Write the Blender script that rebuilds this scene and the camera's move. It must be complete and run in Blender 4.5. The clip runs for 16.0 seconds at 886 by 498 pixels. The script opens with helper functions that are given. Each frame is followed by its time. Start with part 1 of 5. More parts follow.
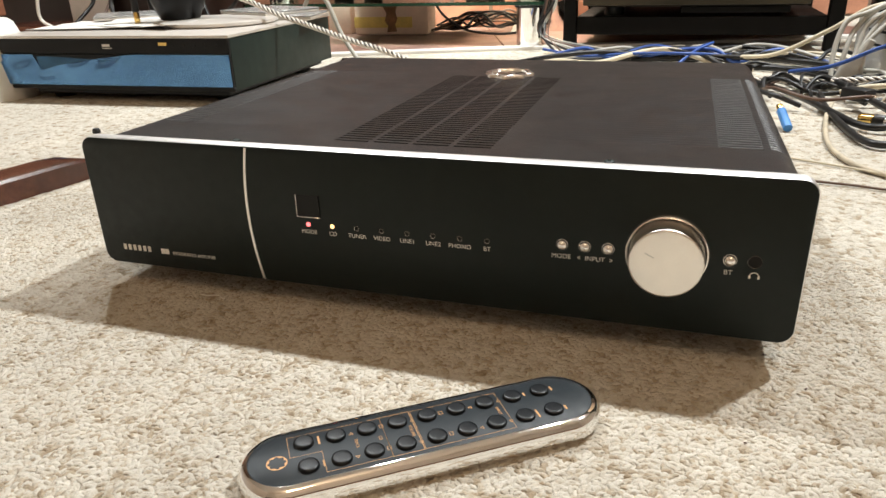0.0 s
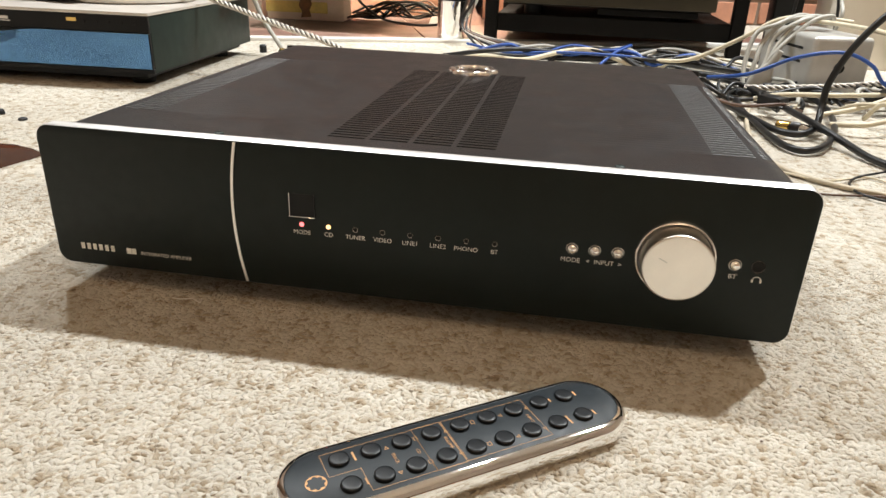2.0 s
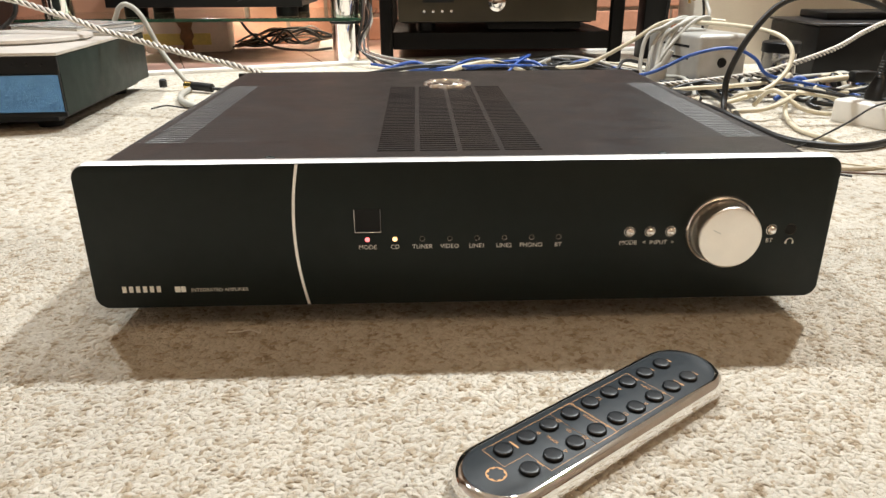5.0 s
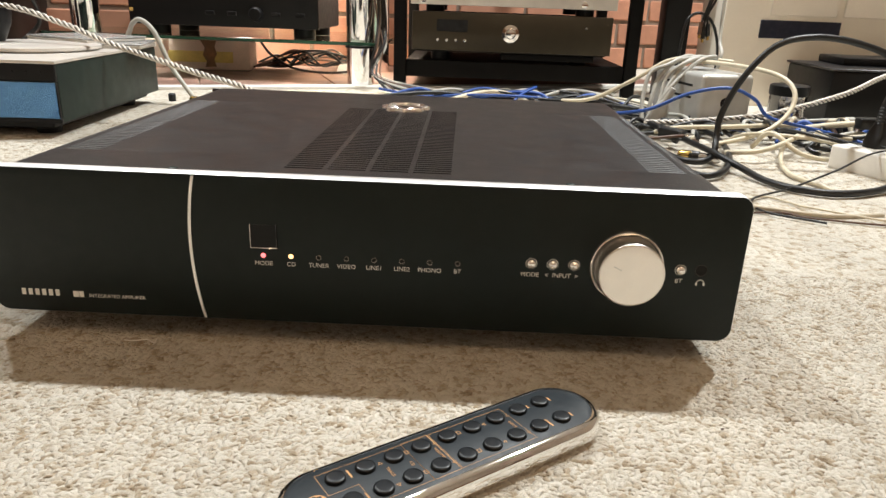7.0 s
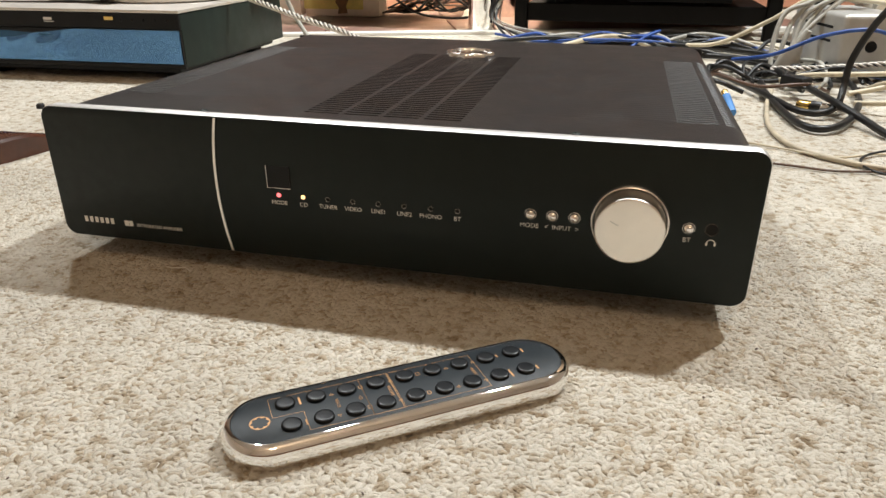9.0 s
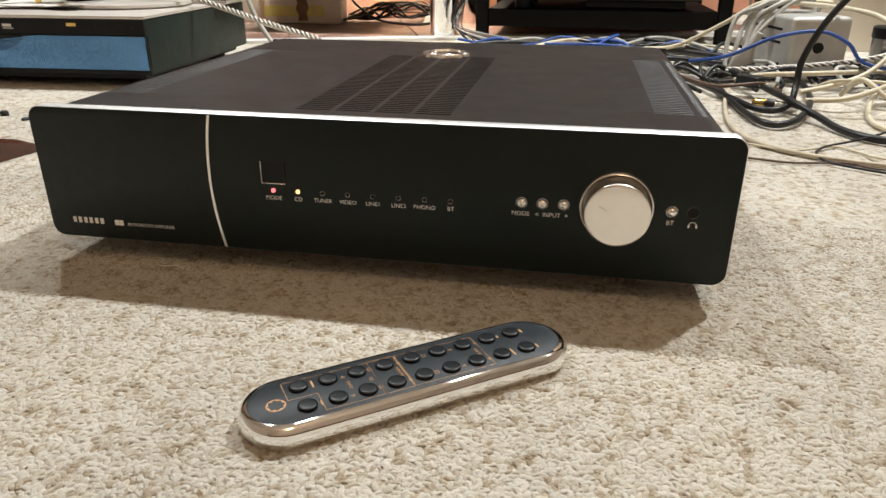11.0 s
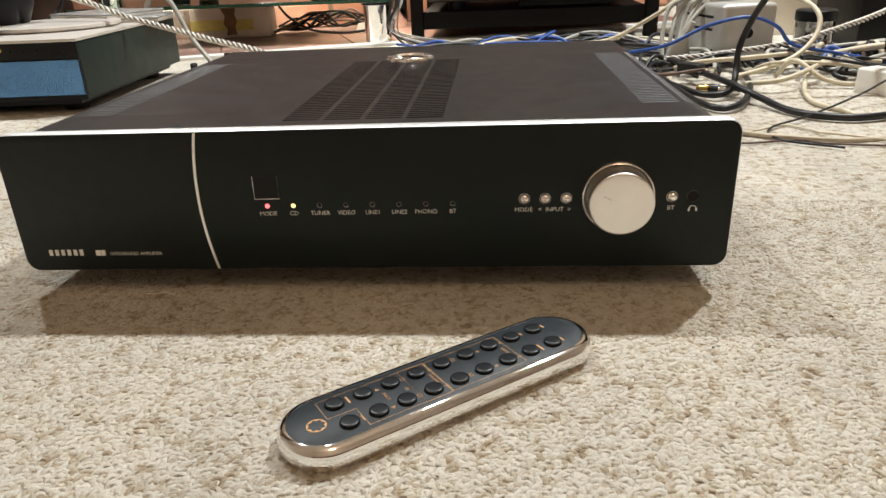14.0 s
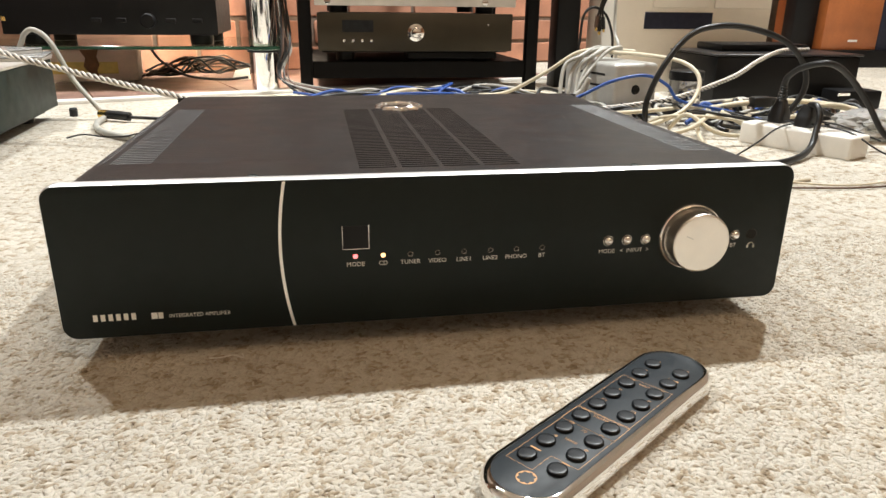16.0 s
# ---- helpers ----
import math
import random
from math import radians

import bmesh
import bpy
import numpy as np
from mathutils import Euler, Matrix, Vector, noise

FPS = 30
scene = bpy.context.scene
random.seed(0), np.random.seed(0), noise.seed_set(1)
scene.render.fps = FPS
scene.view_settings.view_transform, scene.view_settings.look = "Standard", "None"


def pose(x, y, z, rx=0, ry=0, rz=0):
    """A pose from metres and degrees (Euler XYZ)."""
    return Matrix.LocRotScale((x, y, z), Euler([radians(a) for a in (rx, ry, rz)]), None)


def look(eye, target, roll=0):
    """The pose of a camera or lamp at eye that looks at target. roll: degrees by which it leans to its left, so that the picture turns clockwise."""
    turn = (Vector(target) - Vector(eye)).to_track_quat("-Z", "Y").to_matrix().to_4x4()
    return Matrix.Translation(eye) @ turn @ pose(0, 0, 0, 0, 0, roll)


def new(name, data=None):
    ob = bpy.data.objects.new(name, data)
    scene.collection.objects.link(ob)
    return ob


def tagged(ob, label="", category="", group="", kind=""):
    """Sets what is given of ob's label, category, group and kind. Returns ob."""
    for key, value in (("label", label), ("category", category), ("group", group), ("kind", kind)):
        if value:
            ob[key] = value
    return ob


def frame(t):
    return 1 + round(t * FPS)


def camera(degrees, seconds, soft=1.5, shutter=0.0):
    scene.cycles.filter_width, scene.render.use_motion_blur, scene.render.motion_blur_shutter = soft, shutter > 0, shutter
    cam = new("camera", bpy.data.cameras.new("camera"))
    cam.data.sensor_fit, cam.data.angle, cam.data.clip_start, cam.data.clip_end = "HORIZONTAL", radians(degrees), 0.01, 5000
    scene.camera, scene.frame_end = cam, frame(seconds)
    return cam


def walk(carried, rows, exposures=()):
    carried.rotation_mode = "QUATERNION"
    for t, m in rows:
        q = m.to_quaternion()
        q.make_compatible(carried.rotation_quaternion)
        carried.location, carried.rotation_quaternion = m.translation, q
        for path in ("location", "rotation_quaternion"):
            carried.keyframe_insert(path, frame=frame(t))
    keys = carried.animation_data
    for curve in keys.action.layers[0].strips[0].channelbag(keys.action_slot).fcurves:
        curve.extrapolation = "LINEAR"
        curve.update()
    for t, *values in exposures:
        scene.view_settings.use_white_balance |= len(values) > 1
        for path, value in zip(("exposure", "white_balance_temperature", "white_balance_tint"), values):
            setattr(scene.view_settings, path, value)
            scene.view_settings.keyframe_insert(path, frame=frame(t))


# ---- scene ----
cam = camera(64.9, 16.0)
PATH = [
    (0, (0.149, -0.346, 0.205), (-0.45, 1.395, -0.576), -1.9),
    (0.5, (0.153, -0.344, 0.201), (-0.394, 1.395, -0.622), -1.0),
    (1, (0.147, -0.344, 0.202), (-0.392, 1.399, -0.617), -1.4),
    (1.5, (0.116, -0.347, 0.208), (-0.333, 1.427, -0.599), -1.2),
    (2, (0.085, -0.351, 0.208), (-0.212, 1.454, -0.599), 2.2),
    (2.5, (0.051, -0.355, 0.209), (-0.059, 1.447, -0.651), 1.3),
    (3, (0.026, -0.364, 0.212), (-0.04, 1.452, -0.624), 1.2),
    (3.5, (-0.001, -0.367, 0.205), (0.04, 1.473, -0.577), 1.9),
    (4, (-0.022, -0.374, 0.203), (0.085, 1.472, -0.559), 1.7),
    (4.2, (-0.025, -0.377, 0.204), (0.078, 1.477, -0.54), 1.0),
    (6.3, (-0.014, -0.368, 0.199), (0.036, 1.468, -0.591), -0.5),
    (6.5, (0.0, -0.365, 0.2), (0.035, 1.452, -0.634), 0.2),
    (7, (0.055, -0.37, 0.198), (0.016, 1.513, -0.475), 2.1),
    (7.5, (0.112, -0.367, 0.2), (-0.208, 1.408, -0.665), -0.6),
    (8, (0.125, -0.367, 0.203), (-0.367, 1.382, -0.632), -3.5),
    (8.5, (0.134, -0.362, 0.203), (-0.393, 1.376, -0.635), -3.3),
    (8.7, (0.139, -0.361, 0.201), (-0.322, 1.399, -0.63), -0.5),
    (10.8, (0.129, -0.384, 0.197), (-0.255, 1.414, -0.591), -0.0),
    (11, (0.122, -0.383, 0.195), (-0.211, 1.422, -0.6), 0.1),
    (11.5, (0.122, -0.383, 0.195), (-0.171, 1.429, -0.599), 0.5),
    (12, (0.129, -0.386, 0.198), (-0.267, 1.411, -0.587), -0.6),
    (12.5, (0.117, -0.386, 0.197), (-0.268, 1.406, -0.603), -1.7),
    (13, (0.1, -0.384, 0.194), (-0.151, 1.425, -0.621), -1.2),
    (13.5, (0.096, -0.39, 0.198), (-0.177, 1.426, -0.593), -1.6),
    (14, (0.081, -0.385, 0.193), (-0.071, 1.449, -0.592), -2.4),
    (14.5, (0.006, -0.373, 0.195), (0.012, 1.428, -0.676), -2.9),
    (15, (-0.048, -0.372, 0.205), (0.214, 1.433, -0.615), -0.6),
    (15.5, (-0.069, -0.372, 0.196), (0.306, 1.476, -0.469), 1.7),
    (16, (-0.072, -0.377, 0.194), (0.262, 1.48, -0.47), 0.7),
]
walk(cam, [(t, look(eye, target, roll)) for t, eye, target, roll in PATH],
     ((0, -0.06), (1, -0.06), (4, 0.02), (7, -0.06), (8.5, -0.21), (11, -0.29), (13, -0.30), (14.5, -0.25), (15, -0.18), (15.5, 0.03), (16, 0.02)))

# ---- light: four ceiling spots behind the amplifier, outside the view, set by its shadow ----
world = bpy.data.worlds.new("room_world")
scene.world = world
world.use_nodes = True
world.node_tree.nodes["Background"].inputs[0].default_value = (1.0, 0.80, 0.60, 1)
world.node_tree.nodes["Background"].inputs[1].default_value = 0.05


def spot(name, at, target, watts, size, colour, cone):
    data = bpy.data.lights.new(name, "SPOT")
    data.energy, data.shadow_soft_size, data.color = watts, size, colour
    data.spot_size, data.spot_blend = radians(cone), 0.6
    ob = new(name, data)
    ob.matrix_world = look(at, target)
    return ob


WHITE = (0.95, 0.985, 0.985)
# inner pair added to fade the edges of the shadow the outer pair casts
for lamp_x, lamp_w in ((-1.08, 166), (-0.42, 38), (0.42, 61), (1.12, 292)):
    spot("ceiling_spot_light", (lamp_x, 1.17, 2.30), (lamp_x * 0.75, 0.76, 0), lamp_w, 0.05, WHITE, 102)
# unseen warm fill behind the camera, added to lift and warm the shadows
warm_fill = bpy.data.lights.new("pendant_light", "POINT")
warm_fill.shadow_soft_size, warm_fill.energy, warm_fill.color = 0.22, 23, (1.0, 0.71, 0.45)
new("pendant_light", warm_fill).location = (0.50, -1.15, 1.95)
# the small warm lamp behind the racks that lights the bricks
spot("rear_lamp_light", (-0.16, 1.50, 0.27), (-0.24, 1.52, 0), 7.5, 0.03, (1.0, 0.80, 0.60), 165)


# ---- materials ----
def mat(name, base, rough=0.5, metal=0.0, vary=0.12, scale=40.0, fine=400.0, bump=0.0, bump_scale=600.0,
        coat=0.0, island=0.0, obj=0.0, second=None, rough_vary=0.1, spec=0.5, emit=None, strength=0.0, trans=0.0):
    """A procedural material: two scales of colour variation, roughness variation and fine relief."""
    m = bpy.data.materials.new(name)
    m.use_nodes = True
    nt = m.node_tree
    p = nt.nodes["Principled BSDF"]
    p.inputs["Metallic"].default_value = metal
    p.inputs["Coat Weight"].default_value = coat
    p.inputs["Coat Roughness"].default_value = 0.08
    p.inputs["Specular IOR Level"].default_value = spec
    p.inputs["Transmission Weight"].default_value = trans
    co = nt.nodes.new("ShaderNodeTexCoord")

    def noise_node(s, detail=4.0):
        n = nt.nodes.new("ShaderNodeTexNoise")
        n.inputs["Scale"].default_value, n.inputs["Detail"].default_value = s, detail
        nt.links.new(co.outputs["Object"], n.inputs["Vector"])
        return n.outputs["Fac"]

    def mix(a, b, fac, kind="MIX"):
        n = nt.nodes.new("ShaderNodeMix")
        n.data_type, n.blend_type = "RGBA", kind
        for sock, val in ((n.inputs[0], fac), (n.inputs[6], a), (n.inputs[7], b)):
            if isinstance(val, (int, float)):
                sock.default_value = val
            elif isinstance(val, tuple):
                sock.default_value = (*val, 1)
            else:
                nt.links.new(val, sock)
        return n.outputs[2]

    def ramp(fac, lo, hi, a=0.0, b=1.0):
        n = nt.nodes.new("ShaderNodeMapRange")
        for i, v in enumerate((lo, hi, a, b)):
            n.inputs[1 + i].default_value = v
        nt.links.new(fac, n.inputs[0])
        return n.outputs[0]

    dark = tuple(c * (1 - vary) for c in base)
    lite = tuple(min(1, c * (1 + vary)) for c in base)
    col = mix(dark, lite, ramp(noise_node(scale), 0.3, 0.7))
    col = mix(col, tuple(c * (1 - 0.6 * vary) for c in base), ramp(noise_node(fine), 0.45, 0.75, 0, 0.6))
    if second is not None:
        col = mix(col, second, ramp(noise_node(scale * 0.6, 6.0), 0.5, 0.72))
    if island or obj:
        if island:
            src = nt.nodes.new("ShaderNodeNewGeometry").outputs["Random Per Island"]
        else:
            src = nt.nodes.new("ShaderNodeObjectInfo").outputs["Random"]
        k = island or obj
        col = mix(col, tuple(c * (1 - k) for c in base), ramp(src, 0.55, 1.0, 0, 0.9))
    nt.links.new(col, p.inputs["Base Color"])
    nt.links.new(ramp(noise_node(scale * 2.3), 0.3, 0.7, max(0.02, rough * (1 - rough_vary)), min(1, rough * (1 + rough_vary))), p.inputs["Roughness"])
    if bump:
        b = nt.nodes.new("ShaderNodeBump")
        b.inputs["Strength"].default_value, b.inputs["Distance"].default_value = bump, 0.001
        nt.links.new(noise_node(bump_scale), b.inputs["Height"])
        nt.links.new(b.outputs[0], p.inputs["Normal"])
    if emit:
        p.inputs["Emission Color"].default_value, p.inputs["Emission Strength"].default_value = (*emit, 1), strength
    return m


PANEL = mat("anodised_black_panel", (0.0050, 0.0098, 0.0088), 0.5, 0.0, 0.15, 60, 1500, 0.05, 2500, spec=0.28)
LID = mat("powder_coated_black_steel", (0.0125, 0.0108, 0.0112), 0.36, 0.0, 0.10, 18, 1800, 0.14, 3000, spec=0.46)
SLOTDARK = mat("dark_slot_wall", (0.013, 0.012, 0.012), 0.6, 0.0, 0.2, 60, 900)
# lighter than the lid: light caught by side slot edges, put into the colour
LITSLOTEDGE = mat("lit_slot_edge", (0.078, 0.078, 0.078), 0.40, 0.3, 0.2, 60, 900)
ALU = mat("brushed_aluminium", (0.76, 0.75, 0.73), 0.42, 1.0, 0.03, 80, 900)
SATIN = mat("satin_knob_aluminium", (0.85, 0.81, 0.76), 0.36, 1.0, 0.04, 60, 1200, 0.04, 2500)
CHROME = mat("polished_chrome", (0.92, 0.91, 0.90), 0.05, 1.0, 0.03, 50, 500)
DARKCHROME = mat("dark_polished_metal", (0.42, 0.40, 0.38), 0.12, 1.0, 0.05, 50, 500)
BLACKRING = mat("black_nickel", (0.72, 0.71, 0.69), 0.22, 1.0, 0.05, 50, 500)
BADGE = mat("bright_badge_chrome", (0.95, 0.94, 0.92), 0.20, 1.0, 0.03, 50, 500)
SOCKETRING = mat("dark_socket_ring", (0.10, 0.10, 0.10), 0.25, 1.0, 0.05, 50, 500)
HOLE = mat("matt_black_hole", (0.004, 0.004, 0.004), 0.9, 0.0, 0.1)
PRINT = mat("silver_print", (0.85, 0.83, 0.78), 0.5, 0.0, 0.08, 300)
RED_LED = mat("lit_red_indicator", (0.9, 0.3, 0.25), 0.4, emit=(1.0, 0.12, 0.14), strength=3.0)
AMBER_LED = mat("lit_amber_indicator", (0.9, 0.7, 0.4), 0.4, emit=(1.0, 0.56, 0.22), strength=2.6)
RUBBER = mat("black_rubber", (0.006, 0.0065, 0.0075), 0.55, 0.0, 0.2, 200, 1500, 0.1, 2000)
KEYRUBBER = mat("smooth_black_key_rubber", (0.0040, 0.0052, 0.0068), 0.36, 0.0, 0.2, 200, 1500, 0.06, 2000, spec=0.42)
PLATE = mat("slate_grey_remote_plate", (0.016, 0.021, 0.025), 0.50, 0.0, 0.1, 80, 1500, 0.03, 3000, spec=0.36)
ORANGE = mat("copper_print", (0.55, 0.29, 0.11), 0.5, 0.0, 0.12, 300)
BLACKPLASTIC = mat("black_plastic", (0.0055, 0.0055, 0.006), 0.40, 0.0, 0.25, 30, 600, 0.08, 900, spec=0.22)
RACKBLACK = mat("matt_black_rack_paint", (0.0040, 0.0036, 0.0034), 0.6, 0.0, 0.25, 30, 600, 0.08, 900, spec=0.12)
DARKSIDE = mat("dark_green_black_painted_steel", (0.012, 0.022, 0.018), 0.5, 0.0, 0.2, 20, 500, 0.08, 900, spec=0.3)
FILM = mat("blue_protective_film", (0.21, 0.46, 0.88), 0.10, 0.85, 0.22, 9, 60, 0.10, 40, rough_vary=0.4)
DARKFILM = mat("dark_blue_film_underside", (0.035, 0.10, 0.19), 0.16, 0.6, 0.3, 25, 120, 0.2, 60)
SILVERTOP = mat("pale_silver_cover", (0.62, 0.58, 0.53), 0.35, 0.3, 0.08, 30, 500)
PAPER = mat("white_paper", (0.72, 0.70, 0.66), 0.7, 0.0, 0.06, 25, 400)
WALNUT = mat("varnished_dark_wood", (0.075, 0.022, 0.011), 0.20, 0.0, 0.45, 25, 220, 0.06, 300, coat=0.4, second=(0.14, 0.050, 0.022))
DARKWOOD = mat("dark_stained_wood", (0.022, 0.013, 0.010), 0.45, 0.0, 0.4, 12, 120, 0.06, 300)
GREYMETAL = mat("grey_hammered_metal", (0.56, 0.55, 0.52), 0.38, 0.5, 0.12, 25, 500, 0.1, 500)
CREAM = mat("cream_painted_panel", (0.82, 0.76, 0.66), 0.5, 0.0, 0.06, 8, 200)
WHITEPLASTIC = mat("white_plastic", (0.80, 0.77, 0.71), 0.4, 0.0, 0.07, 30, 400)
CHERRY = mat("cherry_veneer", (0.42, 0.13, 0.035), 0.4, 0.0, 0.2, 12, 120, coat=0.2)
NAVY = mat("dark_navy_cloth", (0.012, 0.014, 0.03), 0.8, 0.0, 0.2)
HIFI = mat("warm_black_aluminium", (0.045, 0.036, 0.022), 0.36, 0.6, 0.12, 20, 800, 0.05, 1500)
BRICK = mat("salmon_brick", (0.50, 0.235, 0.145), 0.85, 0.0, 0.25, 14, 160, 0.5, 220, obj=0.35)
MORTAR = mat("brown_mortar", (0.22, 0.16, 0.12), 0.95, 0.0, 0.2, 30, 300, 0.5, 300)
HEARTH = mat("brown_hearth_tile", (0.24, 0.130, 0.098), 0.55, 0.0, 0.35, 9, 60, 0.2, 120, second=(0.12, 0.058, 0.040))
PLASTER = mat("warm_plaster", (0.58, 0.50, 0.41), 0.9, 0.0, 0.06, 3, 60, 0.1, 200)
DARKWALL = mat("dusky_pink_wallpaper", (0.80, 0.76, 0.73), 0.8, 0.0, 0.12, 5, 80, 0.1, 200)
CEILING = mat("white_ceiling_paint", (0.80, 0.76, 0.71), 0.9, 0.0, 0.04, 3, 60)
REFLECTBAND = mat("brown_reflection_band", (0.34, 0.19, 0.115), 0.5, 0.0, 0.35, 3, 60, 0.1, 90, second=(0.20, 0.095, 0.050))
GLASSEDGE = mat("green_glass_edge", (0.020, 0.075, 0.045), 0.12, 0.0, 0.3, 12, 200)
CARDBOX = mat("pale_pink_card", (0.66, 0.47, 0.37), 0.8, 0.0, 0.12, 12, 120, 0.2, 250)
YELLOWTAPE = mat("yellowed_tape", (0.60, 0.40, 0.10), 0.5, 0.0, 0.2, 30, 200)
STAIN = mat("brown_stain", (0.20, 0.085, 0.035), 0.8, 0.0, 0.4, 40, 200)
BAG = mat("crinkled_clear_plastic", (0.62, 0.61, 0.59), 0.22, 0.0, 0.2, 60, 300, 0.5, 120, trans=0.55)
C_BLACK = mat("black_cable_sheath", (0.007, 0.007, 0.007), 0.40, 0.0, 0.2, 60, 600)
C_CREAM = mat("cream_cable_sheath", (0.62, 0.55, 0.41), 0.45, 0.0, 0.12, 60, 600)
C_BEIGE = mat("worn_beige_cable_sheath", (0.50, 0.43, 0.32), 0.55, 0.0, 0.2, 40, 500)
C_GREY = mat("grey_cable_sheath", (0.42, 0.41, 0.37), 0.45, 0.0, 0.12, 60, 600)
C_BLUE = mat("blue_cable_sheath", (0.020, 0.075, 0.32), 0.4, 0.0, 0.15, 60, 600)
SKYBLUE = mat("sky_blue_plastic", (0.05, 0.22, 0.56), 0.4, 0.0, 0.15, 60, 600)
C_BROWN = mat("brown_cable_sheath", (0.10, 0.055, 0.035), 0.45, 0.0, 0.15, 60, 600)
C_SILVER = mat("silver_braid", (0.70, 0.66, 0.60), 0.40, 0.25, 0.2, 200, 900, 0.3, 900)
C_DARKBRAID = mat("dark_braid", (0.05, 0.045, 0.040), 0.5, 0.2, 0.2, 200, 900)
GOLD = mat("gold_plating", (0.80, 0.55, 0.18), 0.22, 1.0, 0.08, 100)


def glass_material():
    m = bpy.data.materials.new("greenish_shelf_glass")
    m.use_nodes = True
    p = m.node_tree.nodes["Principled BSDF"]
    p.inputs["Base Color"].default_value = (0.62, 0.85, 0.72, 1)
    p.inputs["Roughness"].default_value = 0.04
    p.inputs["Transmission Weight"].default_value = 1.0
    p.inputs["IOR"].default_value = 1.5
    return m


GLASS = glass_material()


def carpet_material(name, pile):
    """Cream loop pile, flecked with tan and brown."""
    m = bpy.data.materials.new(name)
    m.use_nodes = True
    nt = m.node_tree
    p = nt.nodes["Principled BSDF"]
    p.inputs["Roughness"].default_value = 0.95
    p.inputs["Specular IOR Level"].default_value = 0.15
    p.inputs["Sheen Weight"].default_value = 0.15
    co = nt.nodes.new("ShaderNodeTexCoord")
    if pile:
        fb = nt.nodes.new("ShaderNodeBump")
        fb.inputs["Strength"].default_value, fb.inputs["Distance"].default_value = 1.0, 0.0008
        fn = nt.nodes.new("ShaderNodeTexNoise")
        fn.inputs["Scale"].default_value, fn.inputs["Detail"].default_value = 1400, 3
        nt.links.new(co.outputs["Object"], fn.inputs["Vector"])
        nt.links.new(fn.outputs["Fac"], fb.inputs["Height"])
        nt.links.new(fb.outputs[0], p.inputs["Normal"])
        rnd = nt.nodes.new("ShaderNodeNewGeometry").outputs["Random Per Island"]
    else:
        v = nt.nodes.new("ShaderNodeTexVoronoi")
        v.inputs["Scale"].default_value = 190
        nt.links.new(co.outputs["Object"], v.inputs["Vector"])
        s = nt.nodes.new("ShaderNodeSeparateColor")
        nt.links.new(v.outputs["Color"], s.inputs[0])
        rnd = s.outputs[0]
        b = nt.nodes.new("ShaderNodeBump")
        b.inputs["Strength"].default_value, b.inputs["Distance"].default_value, b.invert = 0.4, 0.0015, True
        nt.links.new(v.outputs["Distance"], b.inputs["Height"])
        nt.links.new(b.outputs[0], p.inputs["Normal"])
    cr = nt.nodes.new("ShaderNodeValToRGB")
    stops = ((0.0, (0.50, 0.465, 0.385)), (0.30, (0.63, 0.59, 0.515)), (0.56, (0.565, 0.52, 0.44)), (0.74, (0.43, 0.36, 0.265)), (0.91, (0.27, 0.20, 0.125)), (1.0, (0.12, 0.08, 0.05)))
    while len(cr.color_ramp.elements) < len(stops):
        cr.color_ramp.elements.new(0.5)
    for e, (at, c) in zip(cr.color_ramp.elements, stops):
        e.position, e.color = at, (*c, 1)
    n = nt.nodes.new("ShaderNodeTexNoise")
    n.inputs["Scale"].default_value, n.inputs["Detail"].default_value = 85, 6
    n.inputs["Roughness"].default_value = 0.62
    nt.links.new(co.outputs["Object"], n.inputs["Vector"])
    ad = nt.nodes.new("ShaderNodeMath")
    ad.operation = "MULTIPLY_ADD"
    nt.links.new(n.outputs["Fac"], ad.inputs[0])
    ad.inputs[1].default_value = 1.25
    ad2 = nt.nodes.new("ShaderNodeMath")
    ad2.operation = "MULTIPLY_ADD"
    nt.links.new(rnd, ad2.inputs[0])
    ad2.inputs[1].default_value, ad2.inputs[2].default_value = 0.42, -0.31
    nt.links.new(ad2.outputs[0], ad.inputs[2])
    nt.links.new(ad.outputs[0], cr.inputs[0])
    big = nt.nodes.new("ShaderNodeTexNoise")
    big.inputs["Scale"].default_value, big.inputs["Detail"].default_value = 7, 5
    nt.links.new(co.outputs["Object"], big.inputs["Vector"])
    mr = nt.nodes.new("ShaderNodeMapRange")
    for i, val in enumerate((0.3, 0.7, 0.84, 1.06)):
        mr.inputs[1 + i].default_value = val
    nt.links.new(big.outputs["Fac"], mr.inputs[0])
    mx = nt.nodes.new("ShaderNodeMix")
    mx.data_type, mx.blend_type = "RGBA", "MULTIPLY"
    mx.inputs[0].default_value = 1.0
    nt.links.new(cr.outputs[0], mx.inputs[6])
    nt.links.new(mr.outputs[0], mx.inputs[7])
    nt.links.new(mx.outputs[2], p.inputs["Base Color"])
    return m


CARPET = carpet_material("cream_loop_carpet", True)
CARPET_FAR = carpet_material("cream_loop_carpet_backing", False)


# ---- mesh helpers ----
def thing(name, label, category, group="", kind="", at=None):
    ob = new(name)
    if at is not None:
        ob.matrix_world = at
    return tagged(ob, label, category, group, kind)


def mesh_of(name, bm, material, smooth=True, crease=38):
    me = bpy.data.meshes.new(name)
    bm.normal_update()
    bm.to_mesh(me)
    bm.free()
    for m in material if isinstance(material, (list, tuple)) else (material,):
        me.materials.append(m)
    if smooth:
        me.shade_smooth()
        me.set_sharp_from_angle(angle=radians(crease))
    return me


